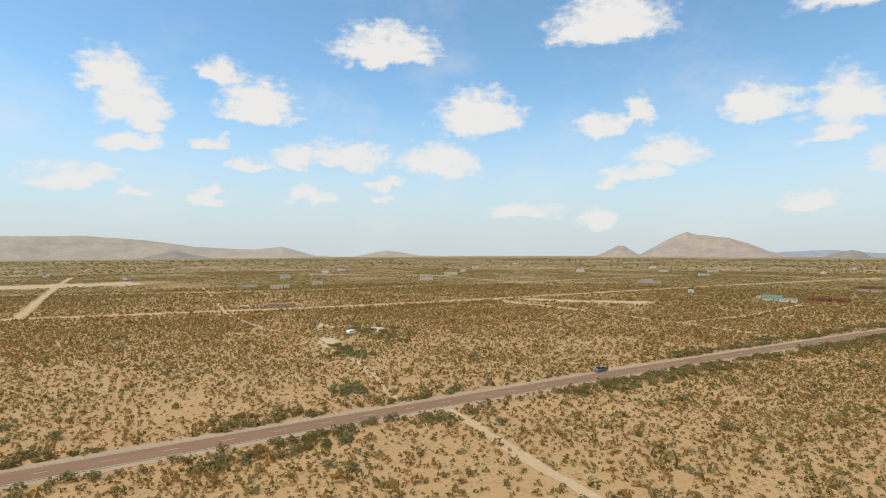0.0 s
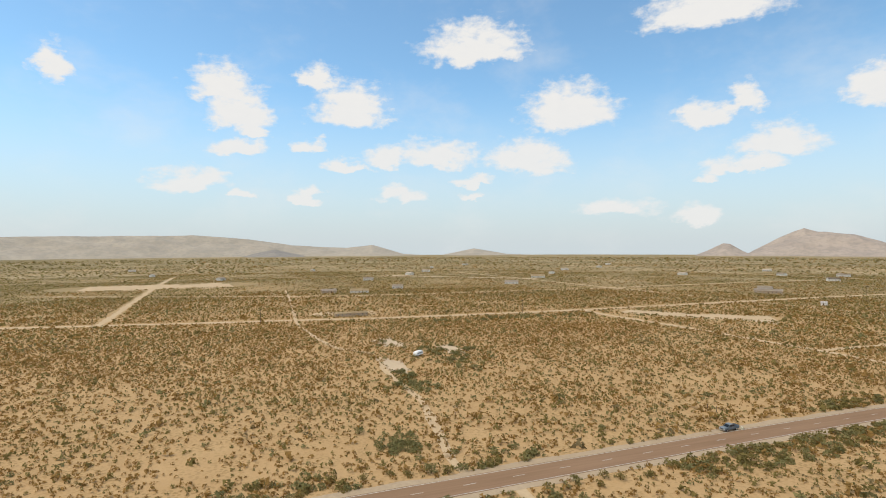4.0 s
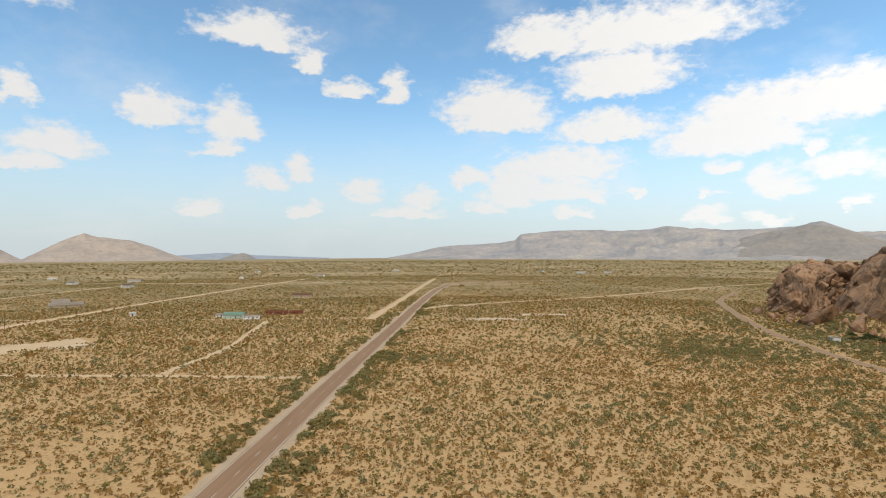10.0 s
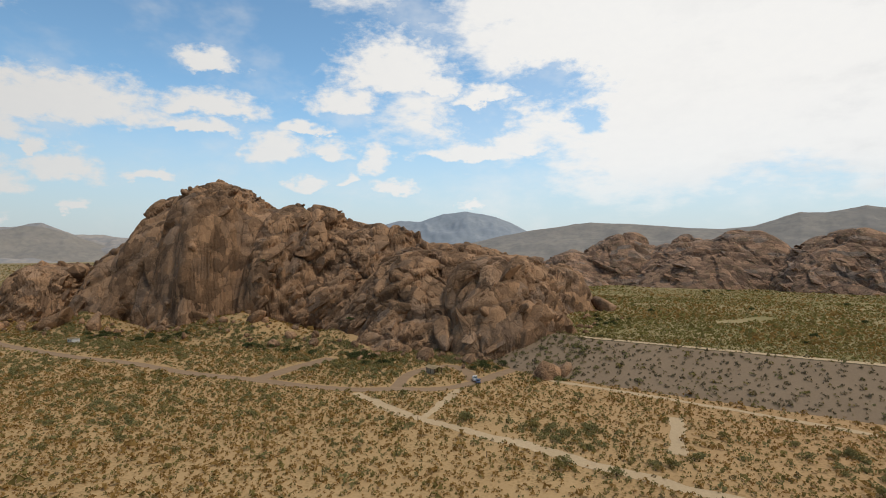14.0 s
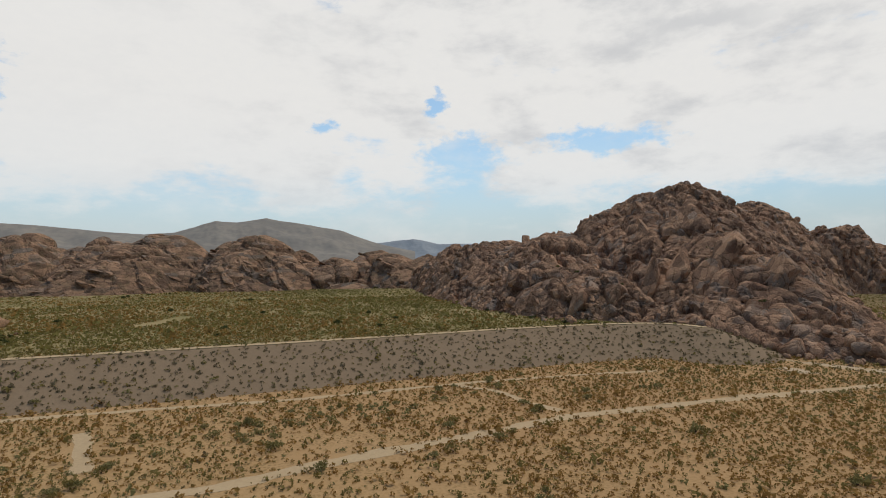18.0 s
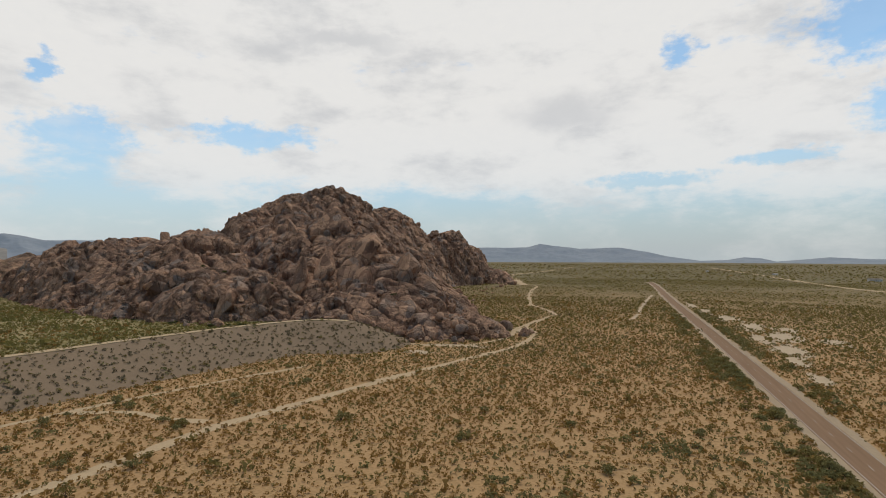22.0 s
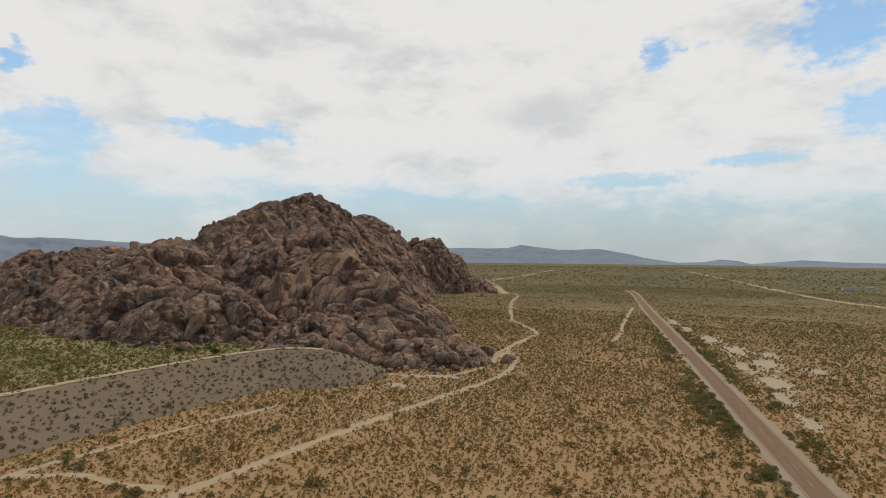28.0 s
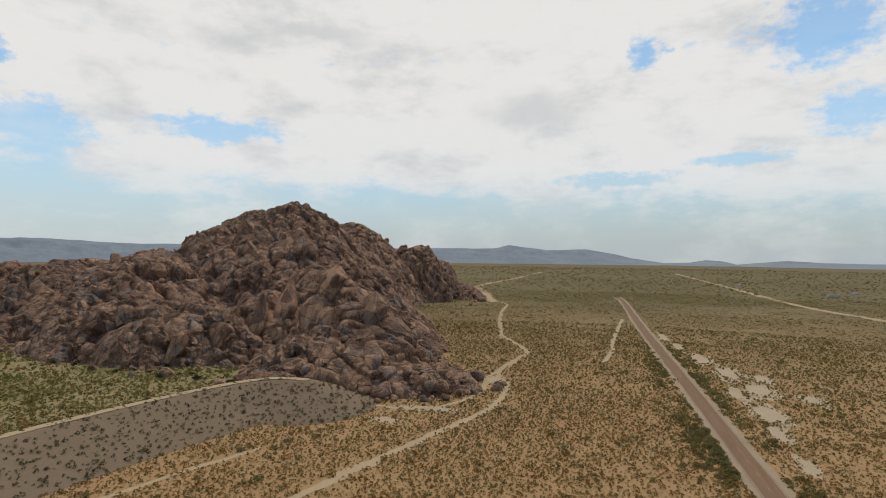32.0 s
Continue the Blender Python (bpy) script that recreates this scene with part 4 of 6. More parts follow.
hill_a = rock_hill("rock_hill", axis_of((225, 305, 0.6), (305, 350, 1.2), (350, 560, 3.0)), axis_of((40, 75, 0.8), (75, 400, 1.0), (400, 575, 1.6)), ROCK_A, M_ROCK,
                   "tall brown granite-like dome with sheer streaked cliff face", ((44, 3.4, 2.0), (21, 2.6, 2.4), (9, 1.1, 1.2)), warp=34, seed=3.0,
                   lie=(0.0, -0.75, 0.66), long=2.2, round_=0.22, calm=whole_wall, rib=1.6, soft=0.62)
hill_b = rock_hill("rock_hill", axis_of((50, 430, 1.5), (430, 600, 2.4), (600, 880, 4.0)), axis_of((-1010, -700, 3.2), (-700, -480, 2.0), (-480, -240, 1.4)), ROCK_B, M_ROCK_DARK,
                   "large dark brown hill of jumbled boulders beside the dam", ((46, 5.0, 2.6), (20, 3.0, 2.6), (9, 1.4, 1.3)), warp=50, seed=11.0, lie=(0.55, -0.2, 0.55), long=1.6, round_=0.2)
hill_c = rock_hill("rock_hill", axis_of((600, 860, 2.6), (860, 1040, 5.0)), axis_of((-640, 290, 2.8)), ROCK_C, M_ROCK_FAR,
                   "low brown rock ridge closing the green valley", ((110, 14.0, 8.0), (46, 6.0, 4.0), (20, 2.0, 1.5)), warp=60, seed=21.0, lie=(0.1, -0.85, -0.45), long=3.2, round_=0.25)


def broken_a(x, y, z):
    """Slabs cover the southern half, the crest and the foot; the tall wall stays whole."""
    wall = (y > 262) & (y < 410) & (x < 330)
    part_of = np.where(wall, np.where(z > 84, 0.5, np.where(z < 10, 0.4, 0.02)), np.where((z > 44) | (z < 14), 1.0, 0.9) * np.where(y > 430, 2.0, 1.0))
    return (x < 372) * part_of * np.clip((fbm(x / 24, y / 24, z / 24, 2) - 0.3) * 4, 0.15, 1)


def broken_b(x, y, z):
    return np.clip((fbm(x / 40, y / 40, z / 40, 2) - 0.28) * 4, 0.3, 1) * ((y > -700) | (x < 330)) * np.where(x > 560, 0.4, 1.0)


lay_blocks(hill_a, M_ROCK, 403, 2900, (2.2, 16.0), (-0.10, 0.74, -0.62), (1.6, 1.0, 0.65), 0.20, broken_a, "rock_slab", "smaller tilted brown slabs and blocks of the cliff", 0.28)
lay_blocks(hill_b, M_ROCK_DARK, 411, 4600, (2.6, 22.0), (-0.55, 0.3, -0.6), (1.5, 1.0, 0.75), 0.45, broken_b, "rock_block", "jumbled dark brown blocks covering the hill", 0.30)
lay_blocks(hill_c, M_ROCK_FAR, 421, 700, (5.0, 24.0), (0.1, -0.9, -0.4), (2.2, 1.0, 0.45), 0.18, lambda x, y, z: 1.0 * (x < 900), "rock_block", "brown blocks and ledges of the ridge", 0.33)


def great_slabs(hill, mat, rows):
    """The few slabs and pillars that stand out: foot, the way they rise, length, width and thickness."""
    for k, (x, y, z, dx, dy, dz, length, width, thick) in enumerate(rows):
        d = Vector((dx, dy, dz)).normalized()
        w = d.cross(Vector((0.35, 0.9, 0.1)) if abs(dz) > 0.6 else Vector((0, 0, 1))).normalized()
        t = w.cross(d)
        ob = new("rock_slab", mesh_data("rock_slab", *KIT[(k * 5) % 24], mat))
        mid = Vector((x, y, z)) + d * length * 0.42
        m = Matrix.Identity(4)
        for c, v in enumerate((d * length * 0.5, w * width * 0.5, t * thick * 0.5)):
            for r in range(3):
                m[r][c] = v[r]
        for r in range(3):
            m[r][3] = mid[r]
        ob.parent = hill
        ob.matrix_basis = m
        tagged(ob)


great_slabs(hill_a[0], M_ROCK, ((226, 392, -1, 0.30, -0.62, 0.42, 34, 12, 9), (236, 352, -1, 0.3, 0.3, 0.8, 16, 10, 9), (252, 98, -2, 0.3, 0.5, 0.8, 34, 22, 14), (250, 118, -2, 0.5, 0.1, 0.8, 24, 16, 12),
                                (254, 78, -2, 0.4, -0.1, 0.9, 26, 18, 14),
                                (244, 366, 4, 0.4, -0.5, 0.6, 14, 8, 7)))
great_slabs(hill_b[0], M_ROCK_DARK, ((240, -338, 12, 0.05, -0.35, 0.95, 42, 15, 12), (226, -352, 22, 0.1, -0.5, 0.9, 46, 20, 16), (196, -338, 14, 0.1, -0.4, 0.95, 40, 19, 15), (182, -330, 12, 0.0, -0.5, 0.9, 34, 16, 14),
                                     (206, -382, 40, 0.0, -0.5, 0.9, 36, 26, 18), (160, -318, 4, -0.1, -0.4, 0.9, 26, 16, 13), (138, -302, 0, 0.0, -0.4, 0.9, 24, 15, 12), (122, -300, -1, -0.2, -0.3, 0.9, 20, 13, 11),
                                     (110, -300, -1, 0.1, -0.3, 0.9, 16, 13, 11), (300, -292, 2, 0.4, -0.4, 0.7, 28, 20, 12), (330, -300, 6, -0.4, -0.5, 0.6, 30, 22, 14), (276, -300, 4, 0.0, -0.5, 0.85, 26, 16, 12),
                                     (412, -384, 30, 0.7, -0.4, 0.4, 34, 18, 10), (372, -318, 18, 0.6, -0.5, 0.5, 28, 18, 10), (258, -318, 8, -0.2, -0.4, 0.9, 24, 14, 12), (152, -345, 26, 0.1, -0.6, 0.8, 30, 20, 16)))


# ---- far hills ----
def far_range(name, crest, dist, mat, label, depth=500.0, steep=1.0, seed=0.0, rough=0.10, eye=53.0):
    """A range of hills whose crest stands at the given elevations (degrees) over the azimuths."""
    az = np.arange(crest[0][0], crest[-1][0], 0.12)
    el = np.interp(az, [c[0] for c in crest], [c[1] for c in crest])
    top = eye + dist * np.tan(np.radians(el))
    base = np.array([float(ground_z(math.sin(radians(a)) * dist, math.cos(radians(a)) * dist)) for a in az]) - 6
    hgt = np.maximum(top - base, 0)
    u = np.linspace(0, 1.35, 36)
    A, U = np.meshgrid(az, u, indexing="ij")
    prof = np.where(U < 1, np.clip(U, 0, 1) ** steep, 1 - (U - 1) * 1.2)
    R = dist - depth * (1 - U)
    X, Y = np.sin(np.radians(A)) * R, np.cos(np.radians(A)) * R
    ridged = 1 - np.abs(2 * fbm(X / 330 + seed, Y / 330, None, 5) - 1)
    gully = (ridged - 0.75) * hgt[:, None] * rough * 5 * np.clip(U * (1.6 - U), 0, 1) * (1 - 0.75 * np.exp(-((U - 1) / 0.12) ** 2))
    Z = base[:, None] + hgt[:, None] * prof + gully
    ob = new(name, mesh_data(name, np.stack([X, Y, Z], -1).reshape(-1, 3), grid_faces(*A.shape)[:, ::-1], mat, True))
    return tagged(ob, label, "mountains", kind="structure")


far_range("backdrop_west", ((-116, 0.6), (-108, 0.9), (-99.3, 1.0), (-94.7, 1.15), (-89.6, 0.75), (-85.4, 0.1), (-79.8, -0.2), (-77.1, 0.1), (-73.8, -0.85), (-70, -1.1)), 4700, M_HILL_TAN, "low dry tan hills on the western horizon", seed=1)
far_range("backdrop_west_hill", ((-71, -1.1), (-69.8, -1.0), (-66.3, -0.3), (-62.8, -0.9), (-58, -1.05)), 4750, M_HILL_TAN, "small tan hill on the horizon", seed=2)
far_range("backdrop_dark_hill", ((-90, -1.0), (-88.5, -0.6), (-87.0, -0.35), (-85.5, -0.7), (-84, -1.0)), 4200, M_HILL_GREY, "small dark hill before the tan range", depth=250, seed=3)
far_range("backdrop_rock_hill", ((-40.2, -1.0), (-39.5, -0.55), (-38.0, 0.3), (-36.4, 1.15), (-35.6, 1.45), (-34.6, 1.1), (-32, 0.8), (-30.4, 0.3), (-28.9, -0.4), (-26.8, -1.0)), 4500, M_HILL_ROCK, "pale rocky desert mountain on the plain", depth=420, seed=4, rough=0.13)
far_range("backdrop_small_rock", ((-44.6, -1.1), (-43.4, -0.6), (-42.0, 0.12), (-41.4, 0.05), (-40.4, -0.6), (-39.4, -1.1)), 4300, M_HILL_ROCK, "small pointed rocky hill", depth=260, seed=5)
far_range("backdrop_low_rock", ((-24.9, -1.1), (-23.6, -0.6), (-22.5, -0.35), (-21.9, -0.5), (-21.0, -1.1)), 4300, M_HILL_GREY, "low rocky knob on the plain", depth=220, seed=6)
far_range("backdrop_north_low", ((-30, -0.7), (-26, -0.45), (-24, -0.35), (-21, -0.6), (-14, -0.9)), 4850, M_HILL_HAZE, "faint hills tinted blue for distance haze", depth=200, seed=7)
far_range("backdrop_peak", ((22, -0.3), (24.5, 0.3), (26.5, 1.0), (28.0, 1.35), (29.3, 1.6), (30.5, 1.9), (31.3, 2.2), (32.4, 2.1), (33.4, 1.8), (35.2, 1.2), (37.1, 0.5), (40, -0.4)), 4450, M_HILL_GREY, "dark hazy peak before the table mountain", depth=500, seed=9, rough=0.12)
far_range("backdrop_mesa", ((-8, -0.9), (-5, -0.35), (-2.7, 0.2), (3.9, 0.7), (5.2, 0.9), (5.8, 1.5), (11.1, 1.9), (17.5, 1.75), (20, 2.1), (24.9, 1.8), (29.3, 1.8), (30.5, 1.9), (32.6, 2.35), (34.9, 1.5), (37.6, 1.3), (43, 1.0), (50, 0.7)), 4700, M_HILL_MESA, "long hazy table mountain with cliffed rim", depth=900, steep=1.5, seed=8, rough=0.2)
far_range("backdrop_east_far", ((54, 1.0), (60, 1.9), (64.4, 3.1), (66.5, 3.0), (69, 3.9), (71.5, 4.1), (74.3, 3.5), (76, 2.9), (78, 1.9), (84, 1.5)), 4800, M_HILL_HAZE, "flat-topped mountain tinted blue-grey for distance haze", depth=700, seed=9)
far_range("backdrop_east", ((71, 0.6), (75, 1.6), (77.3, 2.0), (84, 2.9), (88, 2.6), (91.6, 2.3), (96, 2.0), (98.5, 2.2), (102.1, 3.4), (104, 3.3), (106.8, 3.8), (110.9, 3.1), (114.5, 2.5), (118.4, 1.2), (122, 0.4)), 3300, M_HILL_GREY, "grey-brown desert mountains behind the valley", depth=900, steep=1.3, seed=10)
far_range("backdrop_south_east", ((114, 0.9), (118, 1.3), (121.8, 1.75), (124.5, 1.2), (127.8, 1.25), (132.5, 0.9), (140, 0.8), (150, 0.5)), 4700, M_HILL_HAZE, "far hills tinted blue for distance haze", depth=500, seed=11)
far_range("backdrop_south", ((146, 0.3), (155, 0.5), (163.2, 0.6), (167.3, 0.6), (169.6, 0.65), (170.9, 0.95), (173, 0.7), (174.9, 0.45), (178.8, 0.55), (181.5, 0.1), (183.1, -0.3), (186.2, -0.75), (188.5, -0.65), (189.8, -0.4), (191.2, -0.5), (192.4, -0.8), (196.3, -0.4), (199, -0.55), (202, -0.6), (212, -0.5)), 4750, M_HILL_HAZE, "hills along the southern horizon tinted blue-grey for distance haze", depth=600, seed=12)

# ---- what grows ----
GRID0, GRIDN = -1000, 2000
bare_map = np.zeros((GRIDN, GRIDN), dtype=bool)


def mark_bare():
    for line, half in BARE:
        gap = np.linalg.norm(np.diff(line, axis=0), axis=1).max()
        k = max(1, int(gap))
        pts = np.vstack([line[:-1] + (line[1:] - line[:-1]) * (j / k) for j in range(k)])
        h = int(math.ceil(half))
        for dx in range(-h, h + 1):
            for dy in range(-h, h + 1):
                if dx * dx + dy * dy <= half * half:
                    ix, iy = (pts[:, 0] - GRID0 + dx).astype(int), (pts[:, 1] - GRID0 + dy).astype(int)
                    ok = (ix >= 0) & (ix < GRIDN) & (iy >= 0) & (iy < GRIDN)
                    bare_map[ix[ok], iy[ok]] = True


mark_bare()


def is_bare(x, y):
    ix, iy = (x - GRID0).astype(int), (y - GRID0).astype(int)
    ok = (ix >= 0) & (ix < GRIDN) & (iy >= 0) & (iy < GRIDN)
    return np.where(ok, bare_map[np.clip(ix, 0, GRIDN - 1), np.clip(iy, 0, GRIDN - 1)], False)


def on_rock(x, y):
    a = domes_height(x, y, ROCK_A, 34.0, 3.0)
    b = domes_height(x, y, ROCK_B, 50.0, 11.0)
    c = domes_height(x, y, ROCK_C, 60.0, 21.0)
    return np.maximum(np.maximum(a, b), c) > np.maximum(-0.5, scree_height(x, y) - 0.3)


def in_valley(x, y):
    edge = np.interp(y, CREST[::-1, 1], CREST[::-1, 0])
    return (x > edge + 10) & (x < 990) & (y < 180) & (y > -540)


SCREE = ((264, 258, 38, 62, 15.0), (250, 378, 30, 38, 11.0), (262, 190, 28, 46, 8.0), (262, 116, 30, 40, 4.0))


def scree_height(x, y):
    """Height over the plain of the rubble fans below the cliff; far below it elsewhere."""
    h = np.full(np.shape(x), -9.0)
    for cx, cy, rx, ry, top in SCREE:
        d = np.hypot((x - cx) / rx, (y - cy) / ry)
        h = np.maximum(h, top * (1 - d) - 0.3)
    return h + (fbm(x / 9, y / 9) - 0.5) * 1.4


def make_scree():
    xs, ys = np.arange(210, 300, 1.8), np.arange(70, 425, 1.8)
    gx, gy = np.meshgrid(xs, ys, indexing="ij")
    z = scree_height(gx, gy)
    f = grid_faces(len(xs), len(ys))
    keep = (z.ravel()[f] > -0.9).any(1)
    used, f2 = np.unique(f[keep], return_inverse=True)
    v = np.stack([gx, gy, z + ground_z(gx, gy)], -1).reshape(-1, 3)[used]
    ob = new("scree_slope", mesh_data("scree_slope", v, f2.reshape(-1, 4), M_GROUND, True))
    tagged(ob, "sandy scree fan overgrown with scrub below the cliff", "scree", kind="structure")


make_scree()


def surface_z(x, y):
    z = ground_z(x, y) + np.where(in_valley(x, y), 1.0, 0.0)
    fan = (x > 205) & (x < 305) & (y > 65) & (y < 430)
    if fan.any():
        z = np.where(fan, np.maximum(z, ground_z(x, y) + scree_height(x, y)), z)
    near = (x > 95) & (x < 310) & (y > -300) & (y < 112)
    d = np.full(x.shape, -99.0)
    if near.any():
        d[near] = dam_height(x[near], y[near])
    return np.maximum(z, d), d


def leaves(n, rs, flat=0.75, size=0.42):
    """Triangles scattered over a low round crown of radius 1: n x 3 corners x 3."""
    a, u = rs.rand(n) * 2 * np.pi, rs.rand(n)
    el = np.arcsin(u ** 0.8)
    r = 0.55 + 0.45 * rs.rand(n)
    c = np.stack([np.cos(a) * np.cos(el) * r, np.sin(a) * np.cos(el) * r, (0.06 + np.sin(el) * r) * flat], 1)
    # each leaf lies about square to the way out from the crown's middle
    way = c / np.linalg.norm(c, axis=1)[:, None] + rs.randn(n, 3) * 0.6
    way /= np.linalg.norm(way, axis=1)[:, None]
    side = np.cross(way, rs.randn(n, 3))
    side /= np.linalg.norm(side, axis=1)[:, None]
    out = np.cross(way, side)
    s = size * (0.7 + 0.6 * rs.rand(n))[:, None]
    return np.stack([c - side * s * 0.5 - out * s * 0.35, c + side * s * 0.5 - out * s * 0.35, c + out * s * 0.75], 1)


def scrub(name, mat, label, x, y, z, r, tall, n_leaf, seed, size=0.42, kinds=7):
    """All the bushes of one kind on one mesh."""
    if len(x) == 0:
        return
    rs = np.random.RandomState(seed)
    kits = np.stack([leaves(n_leaf, rs, 1.0, size) for _ in range(kinds)])
    pick, turn = rs.randint(0, kinds, len(x)), rs.rand(len(x)) * 2 * np.pi
    t = kits[pick]                                             # bushes x leaves x 3 x 3
    ca, sa = np.cos(turn)[:, None, None], np.sin(turn)[:, None, None]
    vx = (t[..., 0] * ca - t[..., 1] * sa) * r[:, None, None] * (0.85 + 0.4 * rs.rand(len(x)))[:, None, None] + x[:, None, None]
    vy = (t[..., 0] * sa + t[..., 1] * ca) * r[:, None, None] + y[:, None, None]
    vz = t[..., 2] * (r * tall)[:, None, None] + z[:, None, None]
    v = np.stack([vx, vy, vz], -1).reshape(-1, 3)
    ob = new(name, mesh_data(name, v, np.arange(len(v)).reshape(-1, 3), mat))
    tagged(ob, label, "scrub", kind="stuff")


def scatter(rs, r0, r1, density):
    """Evenly spread places in a ring, each shifted a little."""
    gap = 1 / math.sqrt(density)
    k = np.arange(-r1, r1, gap)
    gx, gy = (v.ravel() for v in np.meshgrid(k, k, indexing="ij"))
    gx, gy = gx + (rs.rand(gx.size) - 0.5) * gap * 0.85, gy + (rs.rand(gx.size) - 0.5) * gap * 0.85
    r = np.hypot(gx, gy)
    keep = (r >= r0) & (r < r1)
    return gx[keep] + 15, gy[keep]


SPECIES = (("dry_scrub", M_DRY, "dry orange-brown low desert scrub"), ("olive_scrub", M_OLIVE, "olive-brown low creosote scrub"),
           ("green_scrub", M_GREEN, "green low desert bushes"), ("grey_scrub", M_GREYLEAF, "grey-leaved low desert bushes"), ("valley_scrub", M_LUSH, "fresh green bushes on the valley floor"))


def plant():
    rs = np.random.RandomState(5)
    seed = 100
    for r0, r1, dens, n_leaf, grow, size in ((0, 330, 0.36, 9, 0.84, 0.66), (330, 620, 0.23, 3, 0.92, 1.15), (620, 1150, 0.130, 2, 1.05, 1.4), (1150, 1900, 0.007, 3, 2.4, 1.3), (1900, 3300, 0.0016, 3, 4.0, 1.3)):
        x, y = scatter(rs, r0, r1, dens)
        az = np.degrees(np.arctan2(x, y))
        seen = (np.hypot(x - 15, y) < 480) | ((az > -117) | (az < -142))
        x, y = x[seen], y[seen]
        clump = fbm(x / 22, y / 22, None, 4)
        stand = fbm(x / 140 + 3, y / 140, None, 3)
        keep = rs.rand(len(x)) < np.clip(0.84 + (clump - 0.5) * 1.1 + (stand - 0.5) * (0.9 if r0 < 600 else 2.4), 0.30 if r0 < 600 else 0.15, 1.0)
        x, y, clump, stand = x[keep], y[keep], clump[keep], stand[keep]
        keep = ~is_bare(x, y)
        x, y, clump, stand = x[keep], y[keep], clump[keep], stand[keep]
        keep = ~on_rock(x, y)
        x, y, clump, stand = x[keep], y[keep], clump[keep], stand[keep]
        z, dam = surface_z(x, y)
        slope, val = dam > 0.3, in_valley(x, y)
        keep = ~slope | (rs.rand(len(x)) < 0.22)
        x, y, z, slope, val = x[keep], y[keep], z[keep], slope[keep], val[keep]
        r = grow * np.exp(rs.randn(len(x)) * 0.36) * 0.78 * np.where(val, 1.25, 1.0)
        u = rs.rand(len(x)) + (fbm(x / 60 + 8, y / 60, None, 3) - 0.5) * 0.9 + np.clip((-150 - y) / 500, 0, 0.4)
        dry = 0.56 if r0 < 330 else 0.46 if r0 < 620 else 0.30
        kind = np.where(u < dry, 0, np.where(u < 0.86, 1, np.where(u < 0.95, 2, np.where(rs.rand(len(x)) < 0.25, 3, 1))))
        kind = np.where(slope, np.where(u < 0.45, 1, np.where(u < 0.75, 2, 3)), kind)
        kind = np.where(val & (u > 0.30), np.where(u < 0.62, 1, 4), kind)
        for k, (name, mat, label) in enumerate(SPECIES):
            m = kind == k
            seed += 1
            scrub(name, mat, label, x[m], y[m], z[m] - 0.03, r[m], 1.05 if r0 < 600 else 0.6, n_leaf, seed, size)

    # dusty dark bushes stand evenly over the dam's slope
    gx, gy = (v.ravel() for v in np.meshgrid(np.arange(110, 300, 3.0), np.arange(-290, 100, 3.0), indexing="ij"))
    x, y = gx + (rs.rand(gx.size) - 0.5) * 3.2, gy + (rs.rand(gx.size) - 0.5) * 3.2
    z, dam = surface_z(x, y)
    keep = (dam > 0.5) & (rs.rand(len(x)) < np.where(dam > 11.2, 0.35, 0.85)) & ~on_rock(x, y)
    x, y, z = x[keep], y[keep], z[keep]
    scrub("dam_scrub", M_DAMLEAF, "dusty dark bushes scattered over the dam", x, y, z - 0.05, 0.74 * np.exp(rs.randn(len(x)) * 0.30), 1.1, 12, 91, 0.60)

    # a belt of taller bushes along both verges of the road
    n = 3400
    i = rs.randint(95, 270, n)
    side = np.where(rs.rand(n) < 0.6, 1, -1)
    off = side * (7.0 + 11 * rs.rand(n) ** 1.6)
    x, y = ROAD[i, 0] + off, ROAD[i, 1] + rs.randn(n) * 3
    keep = (fbm(x / 25 + side * 30, y / 25, None, 3) > 0.55) & ~is_bare(x, y) & (np.abs(y) < 600) & ((x > -57) | (y < 40) | (y > 125))
    x, y = x[keep], y[keep]
    r = 0.9 + 0.9 * rs.rand(len(x))
    pick = rs.rand(len(x)) < 0.5
    for m, mat, label in ((pick, M_GREEN, "tall green bushes along the road's verge"), (~pick, M_OLIVE, "tall olive-brown bushes along the road's verge")):
        seed += 1
        scrub("verge_scrub", mat, label, x[m], y[m], ground_z(x[m], y[m]) - 0.05, r[m], 0.95, 34, seed, 0.42)

    # green growth between the park road and the cliff, and where water gathers
    for cx, cy, wx, wy, n in ((212, 300, 20, 75, 420), (150, 305, 26, 40, 190), (185, 420, 24, 60, 170), (110, 285, 24, 18, 70), (-60, -340, 6, 60, 90), (-36, -420, 6, 90, 150), (20, -90, 14, 10, 24), (60, -60, 16, 8, 24), (-10, -130, 12, 12, 20), (214, 150, 22, 60, 360), (-192, 60, 26, 14, 70), (-145, 27, 16, 6, 40), (-300, 150, 10, 75, 110), (240, 60, 26, 12, 60), (300, 45, 60, 10, 90), (150, -60, 10, 60, 60),
                              (60, 190, 60, 40, 120), (-45, 20, 6, 14, 30), (-42, -240, 9, 34, 130), (-56, -450, 10, 50, 90), (700, -250, 70, 110, 620), (790, -330, 60, 130, 420), (-30, 272, 26, 12, 90), (150, 200, 50, 90, 420), (100, 330, 60, 60, 260), (190, 380, 30, 60, 160),
                              (130, 300, 24, 26, 160), (150, 45, 10, 16, 60), (-84, 6, 8, 6, 40), (-89, -90, 8, 8, 46), (-55, -80, 9, 7, 46), (242, 258, 14, 52, 340), (236, 375, 16, 34, 260), (242, 170, 12, 60, 260), (238, 105, 8, 22, 80), (216, 58, 3, 7, 26)):
        x, y = cx + rs.randn(n) * wx * 0.55, cy + rs.randn(n) * wy * 0.55
        keep = ~is_bare(x, y) & ~on_rock(x, y)
